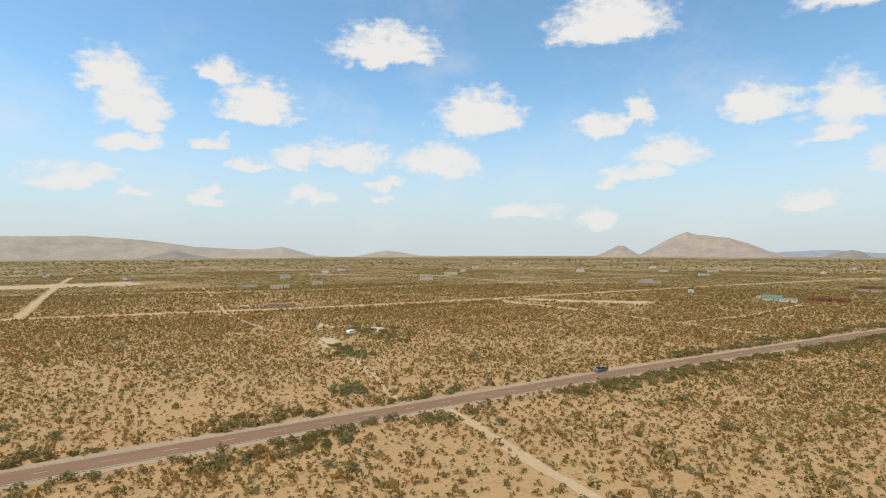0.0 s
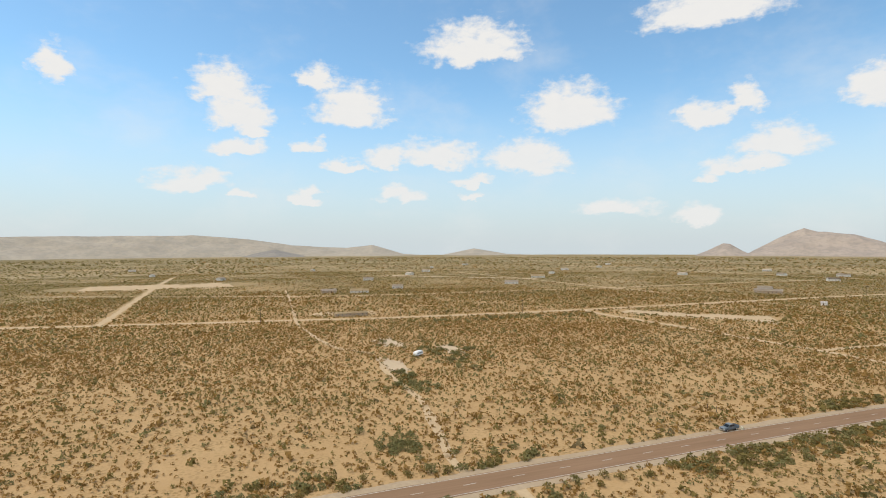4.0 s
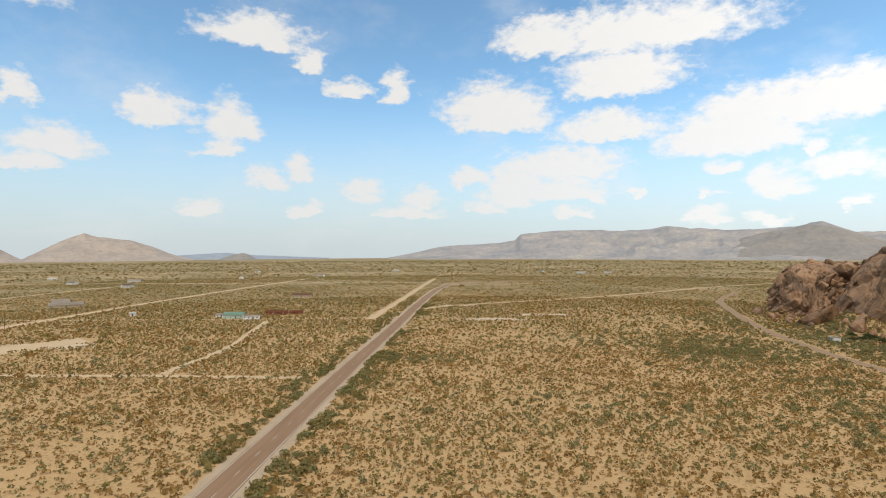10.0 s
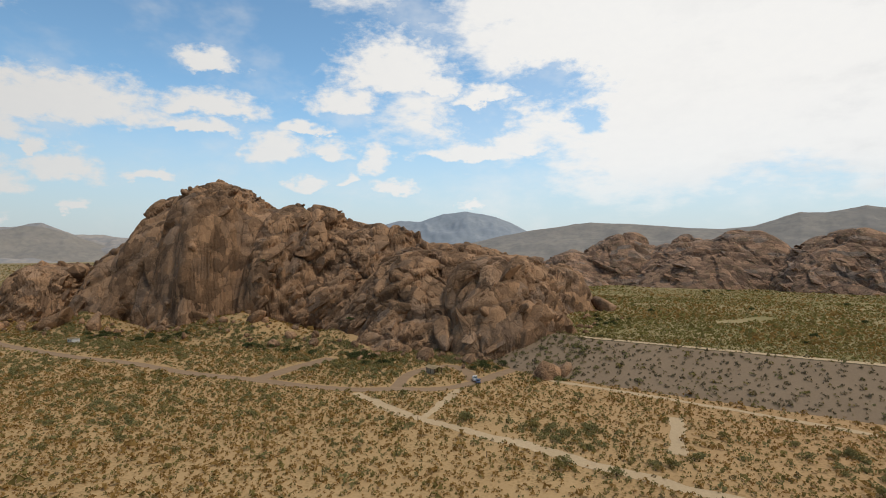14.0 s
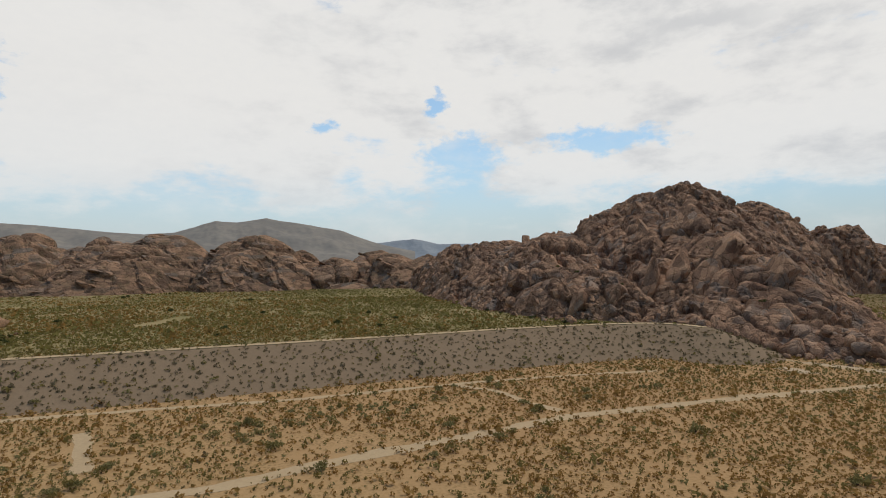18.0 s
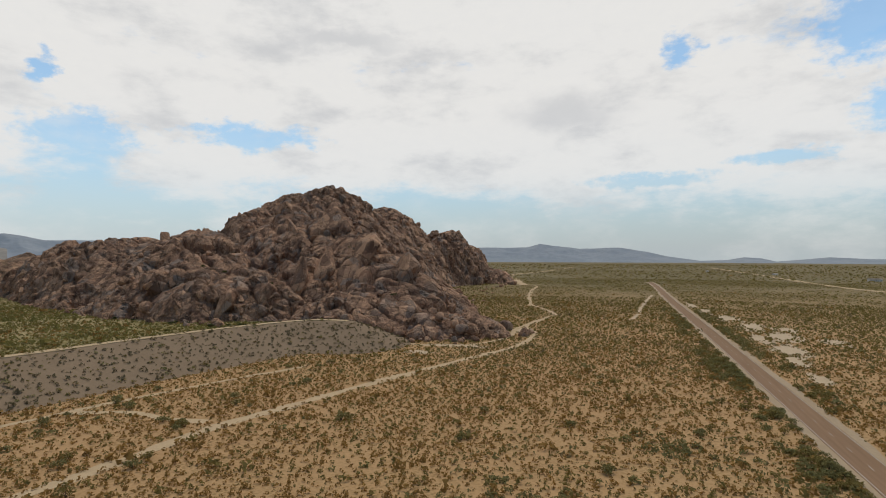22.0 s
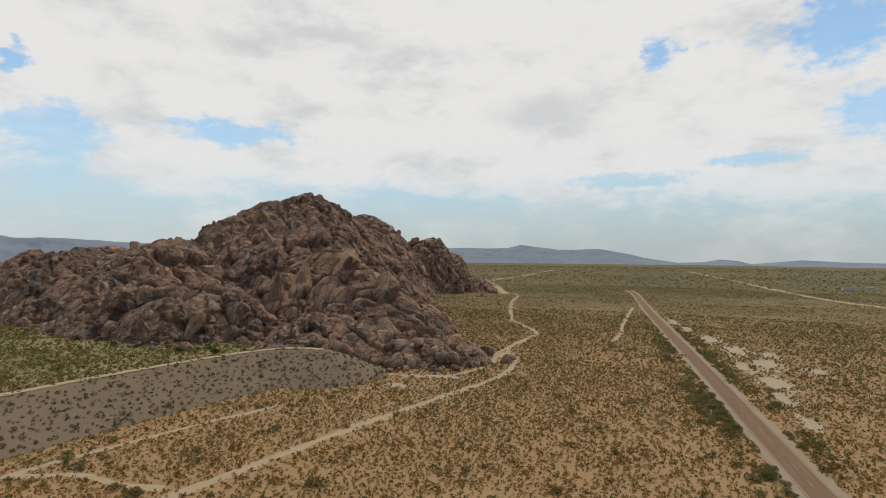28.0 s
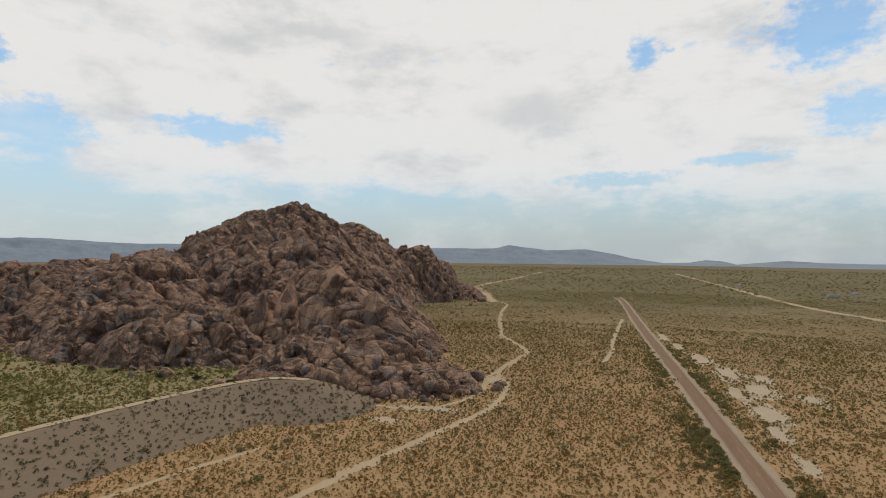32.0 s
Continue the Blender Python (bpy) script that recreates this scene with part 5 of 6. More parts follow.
        x, y = x[keep], y[keep]
        z, dam = surface_z(x, y)
        seed += 1
        scrub("green_thicket", M_GREEN, "green thicket of desert bushes", x, y, z - 0.05, 0.9 + 0.9 * rs.rand(len(x)), 0.95, 40, seed, 0.36)


plant()


# larger bushes and small trees, each a thing of its own
def bush_tree(name, mat, label, rs, radius, height, n, lean):
    """Stems and a ragged crown of many small leaves."""
    ob = new(name)
    bm = bmesh.new()
    tips = []
    for k in range(4):
        a = k * 1.57 + rs.rand() * 1.2
        tip = (math.cos(a) * radius * 0.45, math.sin(a) * radius * 0.45, height * (0.45 + 0.2 * rs.rand()))
        mid = (tip[0] * 0.35, tip[1] * 0.35, tip[2] * 0.5)
        rod(bm, (0, 0, -0.1), mid, 0.05 * height ** 0.5, 0.035 * height ** 0.5, 5)
        rod(bm, mid, tip, 0.035 * height ** 0.5, 0.012, 5)
        tips.append(tip)
    part("trunk", bm, M_BARK, ob)
    lobes = [(0, 0, height * 0.45, radius * 0.7)]
    for tx, ty, tz in tips:
        lobes.append((tx * 1.2, ty * 1.2, tz * (0.7 + 0.3 * rs.rand()), radius * (0.38 + 0.2 * rs.rand())))
    tri = []
    for lx, ly, lz, lr in lobes:
        t = leaves(n, rs, 1.0, 0.30)
        t[..., 2] = (t[..., 2] - 0.35) * 1.1
        tri.append(t * np.array([lr, lr, min(lr, height * 0.55)]) + np.array([lx, ly, lz]))
    v = np.concatenate(tri).reshape(-1, 3)
    v[:, 2] = np.maximum(v[:, 2], 0.04)
    crown = new("crown", mesh_data("crown", v, np.arange(len(v)).reshape(-1, 3), mat))
    crown.parent = ob
    return tagged(ob, label, "bush")


def put_bushes():
    rs = np.random.RandomState(31)
    mesq = [bush_tree("mesquite_bush", M_GREEN, "green spreading mesquite bush on the sand", rs, 1.9, 2.2, 42, 0) for _ in range(4)]
    creo = [bush_tree("creosote_bush", M_OLIVE, "tall olive-brown desert bush", rs, 1.5, 1.9, 36, 0) for _ in range(3)]
    oaks = [bush_tree("oak_shrub", M_DARKLEAF, "dark green scrub oak below the rocks", rs, 2.8, 3.8, 60, 0) for _ in range(3)]
    for k, ob in enumerate(mesq + creo + oaks):
        ob.matrix_basis = pose(214 + 2.5 * k, 262 + 9 * k, -0.1)
        for o, g in ((mesq, "mesquite bushes"), (creo, "tall desert bushes"), (oaks, "scrub oaks at the rocks")):
            if ob in o:
                tagged(ob, group=g)
    s = np.concatenate([[0], np.cumsum(np.linalg.norm(np.diff(ROAD, axis=0), axis=1))])

    def drop(kit, x, y, size):
        x1, y1 = np.array([x]), np.array([y])
        if is_bare(x1, y1)[0] or on_rock(x1, y1)[0]:
            return
        z = float(surface_z(x1, y1)[0][0]) - 0.05
        copy_thing(kit[rs.randint(len(kit))], pose(x, y, z, 0, 0, rs.rand() * 360) @ Matrix.Diagonal((size, size, size * (0.8 + 0.35 * rs.rand()), 1)))
    

    # clumps along both verges
    for a in np.arange(560, 1560, 4.0):
        x, y = float(np.interp(a, s, ROAD[:, 0])), float(np.interp(a, s, ROAD[:, 1]))
        for side in (-1, 1):
            f = float(fbm(np.array([y / 26.0 + side * 50]), np.array([side * 7.0]), None, 2)[0])
            if f > (0.54 if side > 0 else 0.62) and not (side < 0 and 40 < y < 125):
                drop(mesq if rs.rand() < 0.5 else creo, x + side * (7.4 + 5 * rs.rand() ** 1.5), y + rs.rand() * 3, 0.55 + 0.6 * rs.rand())
    # single bushes on the plain
    for _ in range(80):
        a, r = rs.rand() * 2 * math.pi, 40 + 300 * rs.rand() ** 0.8
        drop(mesq if rs.rand() < 0.5 else creo, 15 + r * math.sin(a), r * math.cos(a), 0.6 + 0.7 * rs.rand())
    # the bushes that stand out near the tracks and the road
    for spots, size in ((((39, -148), (77, -123), (-19, -145), (3, -111), (13, -142), (124, -75), (109, -82), (120, -108), (129, -108), (-46, -145), (-44, -170), (40, -121), (-44, -129)), 1.25),
                       (((156, 38), (135, 16), (135, -27), (151, 52), (149, -116), (119, -104), (113, -32), (127, 40), (125, 30), (106, -60), (187, 46), (152, 73)), 1.3),
                       (((139, 88), (152, 75), (152, 54), (151, 42), (133, 20), (142, 12), (155, 119), (226, 134), (213, 169)), 1.3),
                       (((-65, -7), (-52, 4), (-58, 13), (-26, -21), (-24, -15), (-1, 73), (-54, 89), (-79, -73), (-53, 147), (-51, 146), (-66, 264), (-69, 147), (-65, 178), (-65, 212)), 1.2)):
        for bx, by in spots:
            for k in range(2):
                drop(mesq if k else creo, bx + rs.randn() * 1.6, by + rs.randn() * 1.6, size * (0.65 + 0.5 * rs.rand()))
    # thickets at the homestead, the north track and the foot of the dam
    for cx, cy, wx, wy, n, kit in ((-192, 62, 26, 14, 22, mesq), (-150, 28, 14, 6, 12, mesq), (-298, 140, 12, 70, 18, mesq), (190, 215, 16, 60, 18, mesq), (205, 300, 26, 40, 18, mesq),
                                   (158, -60, 14, 50, 12, mesq), (128, -150, 16, 40, 10, mesq), (-34, -240, 7, 60, 24, creo), (-72, -330, 10, 90, 20, creo)):
        for _ in range(n):
            drop(kit, cx + rs.randn() * wx * 0.6, cy + rs.randn() * wy * 0.6, 0.6 + 0.7 * rs.rand())
    # oaks in the shade of the rocks
    for line, n in ((((226, 350), (232, 300), (236, 250), (236, 200), (228, 150), (222, 118), (232, 78)), 46), (((262, 68), (330, 50), (392, 50), (430, 30)), 16),
                    (((372, -290), (300, -276), (245, -278), (215, -262)), 16), (((640, -60), (760, -60), (780, -250), (690, -400)), 26)):
        p = spline(line, 2.0)
        for _ in range(n):
            q = p[rs.randint(len(p))]
            drop(oaks, q[0] + rs.randn() * 5 - 3, q[1] + rs.randn() * 5, 0.55 + 0.6 * rs.rand())
    # shrubs rooted in the clefts of the rock hills
    for dom, warp, sd, spots in ((ROCK_B, 50.0, 11.0, ((196, -372), (204, -380), (214, -376), (222, -390), (188, -362), (300, -330), (330, -340), (260, -335), (360, -345), (150, -320))),
                                 (ROCK_A, 34.0, 3.0, ((268, 262), (272, 270), (276, 280), (262, 380), (258, 392), (280, 255), (262, 180)))):
        for x, y in spots:
            z = float(domes_height(np.array([x * 1.0]), np.array([y * 1.0]), dom, warp, sd)[0])
            copy_thing(oaks[rs.randint(3)], pose(x, y, max(z, 0) + 0.6, 0, 0, rs.rand() * 360) @ Matrix.Diagonal((0.9, 0.9, 0.8, 1)))
    # round trees on the valley floor
    for x, y, k in ((372, -70, 1.3), (350, -140, 1.4), (325, -160, 1.2), (400, -190, 1.2), (455, -120, 1.1), (520, -60, 1.2), (355, -190, 1.1), (480, 20, 1.2), (430, 60, 1.3), (600, -150, 1.3), (345, -60, 0.9)):
        drop(oaks, x, y, k * 0.9)


put_bushes()

# ---- vehicles ----
M_TYRE = plain("tyre_rubber", (0.02, 0.02, 0.02), 0.9)
M_CHROME = plain("bright_metal", (0.6, 0.6, 0.6), 0.3, 0.9, vary=0.1)
M_LAMP = plain("lamp_lens", (0.75, 0.75, 0.72), 0.2, vary=0.05)
M_RED_LAMP = plain("red_lens", (0.35, 0.02, 0.02), 0.25, vary=0.05)
M_TRIM = plain("black_plastic", (0.03, 0.03, 0.032), 0.6)


def car_paint(name, rgb):
    m, n, b = material(name, 0.32)
    b.inputs["Coat Weight"].default_value = 0.6
    dust = n.noise(place(n), 1.3, 4.0, 0.6)
    colour_in(n, b, n.mix(n.math("MULTIPLY", n.ramp(dust, (0.4, 0.0), (0.7, 1.0)), 0.35), rgb, (0.36, 0.30, 0.22)))
    return m


M_BLUE = car_paint("slate_blue_paint", (0.09, 0.125, 0.155))
M_WHITE_PAINT = car_paint("white_paint", (0.72, 0.72, 0.70))
M_PALE_BLUE = car_paint("blue_paint", (0.06, 0.12, 0.24))
M_PANE, _n, _b = material("dark_car_glass", 0.08)
_b.inputs["Base Color"].default_value = (0.025, 0.03, 0.035, 1)
_b.inputs["Specular IOR Level"].default_value = 0.6


def side_shape(bm, outline, half):
    """A body drawn in side view (y along the car, z up), given width and rounded edges."""
    left = [bm.verts.new((-half, y, z)) for y, z in outline]
    right = [bm.verts.new((half, y, z)) for y, z in outline]
    k = len(outline)
    for i in range(k):
        j = (i + 1) % k
        bm.faces.new((left[i], left[j], right[j], right[i]))
    bm.faces.new(left[::-1])
    bm.faces.new(right)
    bmesh.ops.recalc_face_normals(bm, faces=bm.faces)
    return bm


def wheel(parent, x, y, r=0.38, w=0.26):
    bm = bmesh.new()
    rod(bm, (x - w / 2, y, r), (x + w / 2, y, r), r, seg=20)
    bmesh.ops.bevel(bm, geom=[e for e in bm.edges if e.is_manifold and e.calc_face_angle(0) > 1.0], offset=0.05, segments=2, affect="EDGES")
    wh = part("wheel", bm, M_TYRE, parent)
    out = 1 if x > 0 else -1
    part("rim", rod(bmesh.new(), (x + out * w * 0.40, y, r), (x + out * (w * 0.5 + 0.012), y, r), r * 0.62, r * 0.55, 16), M_CHROME, wh, "bright metal rim")


def vehicle(name, paint, label, style, group=""):
    ob = new(name)
    hw = 0.97 if style == "pickup" else 0.90
    if style == "pickup":
        lower = [(-2.85, 0.45), (-2.88, 0.95), (-2.75, 1.08), (-1.35, 1.16), (-1.2, 1.18), (0.95, 1.18), (0.95, 1.10), (2.8, 1.10), (2.85, 0.5)]
        cabin = [(-1.32, 1.15), (-0.62, 1.80), (-0.3, 1.88), (0.55, 1.88), (0.85, 1.78), (0.95, 1.15)]
        axle = (-1.85, 1.75)
        panes = (("windscreen", [(-1.27, 1.22), (-0.66, 1.76)]), ("rear_window", [(0.97, 1.25), (0.88, 1.75)]))
    else:
        lower = [(-2.3, 0.40), (-2.35, 0.80), (-2.2, 0.92), (-1.1, 1.00), (1.3, 1.02), (2.2, 0.98), (2.28, 0.45)]
        cabin = [(-1.05, 0.98), (-0.35, 1.55), (0.0, 1.62), (1.0, 1.60), (1.85, 1.05)]
        axle = (-1.4, 1.4)
        panes = (("windscreen", [(-1.02, 1.05), (-0.40, 1.52)]), ("rear_window", [(1.82, 1.12), (1.08, 1.56)]))
    bm = side_shape(bmesh.new(), lower, hw)
    bmesh.ops.bevel(bm, geom=list(bm.edges), offset=0.06, segments=2, affect="EDGES")
    part("body", bm, paint, ob)
    bm = side_shape(bmesh.new(), cabin, hw * 0.86)
    bmesh.ops.bevel(bm, geom=list(bm.edges), offset=0.07, segments=2, affect="EDGES")
    cab = part("cabin", bm, paint, ob)
    for nm, ((y0, z0), (y1, z1)) in panes:
        bm = bmesh.new()
        w0, w1 = hw * 0.74, hw * 0.66
        off = -0.035 if nm == "windscreen" else 0.035
        q = [bm.verts.new(p) for p in ((-w0, y0 + off, z0), (w0, y0 + off, z0), (w1, y1 + off, z1), (-w1, y1 + off, z1))]
        bm.faces.new(q)
        bmesh.ops.solidify(bm, geom=bm.faces[:], thickness=0.02)
        part(nm, bm, M_PANE, cab, "dark glass")
    y0, y1 = cabin[1][0], cabin[-2][0]
    base, high = cabin[0][1] + 0.1, cabin[1][1] - 0.06
    for sx in (-1, 1):
        for a, b in ((y0 - 0.15, (y0 + y1) / 2 - 0.05), ((y0 + y1) / 2 + 0.05, y1 - 0.1)):
            x = sx * hw * 0.86
            part("side_window", boxed(min(x, x + sx * 0.015), max(x, x + sx * 0.015), a, b, base, high), M_PANE, cab, "dark glass")
        part("mirror", boxed(sx * hw * 0.9, sx * (hw * 0.9 + 0.22), cabin[0][0] + 0.25, cabin[0][0] + 0.35, base, base + 0.18, bevel=0.03) if sx > 0 else
             boxed(-(hw * 0.9 + 0.22), -hw * 0.9, cabin[0][0] + 0.25, cabin[0][0] + 0.35, base, base + 0.18, bevel=0.03), M_TRIM, ob)
        yf, yb = lower[1][0], lower[-1][0]
        part("headlight", boxed(sx * hw * 0.72 - 0.2, sx * hw * 0.72 + 0.2, yf - 0.02, yf + 0.10, 0.78, 0.95, bevel=0.02), M_LAMP, ob, "clear headlight")
        part("tail_light", boxed(sx * hw * 0.86 - 0.09, sx * hw * 0.86 + 0.09, yb - 0.10, yb + 0.03, 0.72, 1.02, bevel=0.02), M_RED_LAMP, ob, "red tail light")
        for y in axle:
            wheel(ob, sx * (hw - 0.12), y, 0.39 if style == "pickup" else 0.33)
    part("bumper", boxed(-hw * 0.95, hw * 0.95, lower[0][0] - 0.10, lower[0][0] + 0.08, 0.42, 0.66, bevel=0.04), M_CHROME if style == "pickup" else M_TRIM, ob, "front bumper")
    part("bumper", boxed(-hw * 0.95, hw * 0.95, lower[-1][0] - 0.08, lower[-1][0] + 0.12, 0.44, 0.64, bevel=0.04), M_CHROME if style == "pickup" else M_TRIM, ob, "rear bumper")
    part("grille", boxed(-0.5, 0.5, lower[1][0] - 0.025, lower[1][0] + 0.05, 0.68, 0.92, bevel=0.02), M_TRIM, ob, "black grille")
    if style == "pickup":
        part("cargo_bed", boxed(-hw * 0.82, hw * 0.82, 1.08, 2.70, 1.06, 1.135), M_TRIM, ob, "black bed liner")
        for sx in (-1, 1):
            part("bed_rail", boxed(sx * hw * 0.90 - 0.06, sx * hw * 0.90 + 0.06, 1.0, 2.78, 1.10, 1.34, bevel=0.03), paint, ob)
        part("tailgate", boxed(-hw * 0.9, hw * 0.9, 2.72, 2.82, 1.06, 1.34, bevel=0.03), paint, ob)
    return tagged(ob, label, "pickup truck" if style == "pickup" else "car", group)


truck = vehicle("pickup_truck", M_BLUE, "slate-blue pickup truck parked on the road's gravel verge", "pickup")
truck.matrix_basis = pose(-63.4, 95.2, 0.08, 0, 0, 2)
white_truck = vehicle("pickup_truck", M_WHITE_PAINT, "white pickup truck parked by the picnic shelter", "pickup", "vehicles at the shelter")
white_truck.matrix_basis = pose(203.5, 87.5, 0.10, 0, 0, 112)
blue_car = vehicle("parked_car", M_PALE_BLUE, "dark blue car parked by the picnic shelter", "car", "vehicles at the shelter")
blue_car.matrix_basis = pose(199.8, 85.0, 0.10, 0, 0, 108)


def cool_box():
    """Box stand-in for an unclear pale object behind the truck; lid and handle added."""
    ob = new("cool_box")
    m = plain("pale_plastic", (0.70, 0.66, 0.50), 0.5)
    part("body", boxed(-0.35, 0.35, -0.25, 0.25, 0.0, 0.62, bevel=0.05), m, ob)
    part("lid", boxed(-0.37, 0.37, -0.27, 0.27, 0.625, 0.74, bevel=0.04), m, ob)
    part("handle", rod(bmesh.new(), (-0.40, 0, 0.5), (0.40, 0, 0.5), 0.03), M_TRIM, ob, "dark carrying handle")
    return tagged(ob, "pale yellow box-shaped object on the gravel behind the truck", "box")


cool_box().matrix_basis = pose(-62.4, 98.9, 0.08, 0, 0, 20)

# ---- buildings ----
M_STUCCO = plain("tan_stucco", (0.48, 0.38, 0.26), 0.9, vary=0.3, scale=0.8)
M_WHITE_WALL = plain("white_siding", (0.70, 0.68, 0.63), 0.7, vary=0.2, scale=0.7)
M_GREEN_WALL = plain("pale_green_siding", (0.42, 0.52, 0.42), 0.7, vary=0.25, scale=0.7)
M_RED_WALL = plain("red_brown_siding", (0.30, 0.10, 0.055), 0.8, vary=0.35, scale=0.7)
M_ROOF_GREY = plain("grey_metal_roof", (0.50, 0.42, 0.33), 0.85, 0.0, vary=0.3, scale=0.5)
M_ROOF_TAN = plain("tan_roof", (0.56, 0.43, 0.25), 0.8, vary=0.3, scale=0.6)
M_WOOD = plain("weathered_wood", (0.16, 0.11, 0.075), 0.9, vary=0.4, scale=2.0)
M_HOLE = plain("window_pane", (0.04, 0.05, 0.055), 0.15, vary=0.1)


def house(name, label, length, depth, wall_h, wall, roof, pitch=0.25, bays=4, category="house", group=""):
    """A low house: walls on a slab, a gabled roof, doors and windows set into the front and back."""
    ob = new(name)
    L, D = length / 2, depth / 2
    part("slab", boxed(-L - 0.3, L + 0.3, -D - 0.3, D + 0.3, -0.2, 0.12), M_TRACK, ob)
    part("wall", boxed(-L, L, -D, D, 0.12, wall_h), wall, ob)
    rise = D * pitch * 2
    for sy in (-1, 1):
        bm = bmesh.new()
        q = [bm.verts.new(p) for p in ((-L - 0.4, sy * (D + 0.5), wall_h - 0.05), (L + 0.4, sy * (D + 0.5), wall_h - 0.05), (L + 0.4, 0, wall_h + rise), (-L - 0.4, 0, wall_h + rise))]
        bm.faces.new(q)
        bmesh.ops.solidify(bm, geom=bm.faces[:], thickness=0.12 * sy)
        part("roof", bm, roof, ob)
    for sx in (-1, 1):
        bm = bmesh.new()
        bm.faces.new([bm.verts.new(p) for p in ((sx * L * 0.995, -D, wall_h), (sx * L * 0.995, D, wall_h), (sx * L * 0.995, 0, wall_h + rise * 0.96))])
        bmesh.ops.solidify(bm, geom=bm.faces[:], thickness=0.1)
        part("gable", bm, wall, ob)
    for k in range(bays):
        x = -L + (k + 0.5) * length / bays
        for sy in (-1, 1):
            y = sy * D
            if k == bays // 2 and sy < 0:
                part("door", boxed(x - 0.5, x + 0.5, y - 0.05, y + 0.03, 0.12, 2.15), M_WOOD, ob, "dark wooden door")
            else:
                w = part("window", boxed(x - 0.55, x + 0.55, min(y, y + sy * 0.06), max(y, y + sy * 0.06), 1.05, 2.05), M_WHITE_WALL, ob)
                part("pane", boxed(x - 0.42, x + 0.42, min(y, y + sy * 0.075), max(y, y + sy * 0.075), 1.15, 1.95), M_HOLE, w, "dark glass pane")
    return tagged(ob, label, category, group)


def put(ob, x, y, turn, scale=1.0):
    ob.matrix_basis = pose(x, y, float(ground_z(x, y)) + 0.02, 0, 0, turn) @ Matrix.Diagonal((scale, scale, scale, 1))
    return ob


put(house("ranch_house", "long pale ranch house with a grey metal roof", 26, 9, 3.0, M_STUCCO, M_ROOF_GREY, bays=7), -368, 492, 38)
put(house("barn", "white metal barn beside the ranch house", 14, 9, 4.0, M_WHITE_WALL, M_ROOF_GREY, bays=3, category="barn"), -388, 512, 30)
put(house("long_shed", "long low unfinished tan shed with open bays", 24, 6, 2.6, M_STUCCO, M_ROOF_TAN, 0.12, 8, "shed"), -352, 45, -88)
put(house("white_house", "small white house on the far plain", 13, 8, 3.0, M_WHITE_WALL, M_ROOF_GREY, bays=4), -590, 148, 70)
put(house("low_house", "white low house with a tan roof", 20, 8, 2.8, M_WHITE_WALL, M_ROOF_TAN, bays=5), -548, 92, 75)
put(house("low_house", "grey-roofed low house in the scrub", 16, 8, 2.8, M_STUCCO, M_ROOF_GREY, bays=4), -560, 60, 95)
put(house("white_house", "white house with outbuildings on the plain", 18, 8, 3.0, M_WHITE_WALL, M_ROOF_GREY, bays=4), -606, 312, 60)
put(house("green_house", "pale green house with a metal roof", 15, 8, 3.0, M_GREEN_WALL, plain("green_roof", (0.30, 0.44, 0.33), 0.7), bays=4), -181, 421, 5)
put(house("mobile_home", "white mobile home beside the green house", 12, 4, 2.9, M_WHITE_WALL, M_ROOF_GREY, 0.15, 4, "mobile home"), -166, 416, 12)
put(house("mobile_home", "white trailer home behind the green house", 9, 3.5, 2.8, M_WHITE_WALL, M_ROOF_GREY, 0.15, 3, "mobile home"), -193, 426, 2)
put(house("red_shed", "red-brown wooden shed in the scrub", 16, 6, 2.6, M_RED_WALL, plain("rust_roof", (0.30, 0.12, 0.06), 0.7, vary=0.4), 0.2, 4, "shed", "red sheds"), -157, 446, 4)
put(house("red_shed", "low red-brown wooden shed in the scrub", 10, 5, 2.4, M_RED_WALL, plain("rust_roof", (0.30, 0.12, 0.06), 0.7, vary=0.4), 0.2, 3, "shed", "red sheds"), -142, 450, 0)
put(house("pump_house", "small white pump house beside a dirt road", 4, 4, 2.8, M_WHITE_WALL, M_WHITE_WALL, 0.2, 1, "hut"), -268, 432, 20)
put(house("brown_house", "brown house with a low dark roof", 20, 9, 2.9, M_STUCCO, plain("brown_roof", (0.24, 0.13, 0.08), 0.9, vary=0.3), bays=5), -184, 604, 8)
put(house("farm_house", "pale farmhouse far out on the plain", 18, 9, 3.2, M_WHITE_WALL, M_ROOF_GREY, bays=5), -556, 898, 20)
put(house("farm_house", "pale farmhouse with a tan roof on the plain", 22, 9, 3.2, M_WHITE_WALL, M_ROOF_TAN, bays=5), -720, 420, 60)
put(house("far_house", "far white house near the northern road", 20, 10, 3.5, M_WHITE_WALL, M_ROOF_GREY, bays=5), 260, 1250, 0)
put(house("far_house", "far white house among scrub in the south", 20, 10, 3.5, M_WHITE_WALL, M_ROOF_GREY, bays=5), -420, -1180, 10)
put(house("far_house", "far tan house among scrub in the south", 20, 10, 3.5, M_STUCCO, M_ROOF_TAN, bays=5), -520, -1020, 30)

far_home = put(house("plain_house", "small white house far out on the plain", 15, 8, 3.2, M_WHITE_WALL, M_ROOF_GREY, bays=4, group="far houses on the plain"), -760, 150, 80)
far_rs = np.random.RandomState(12)
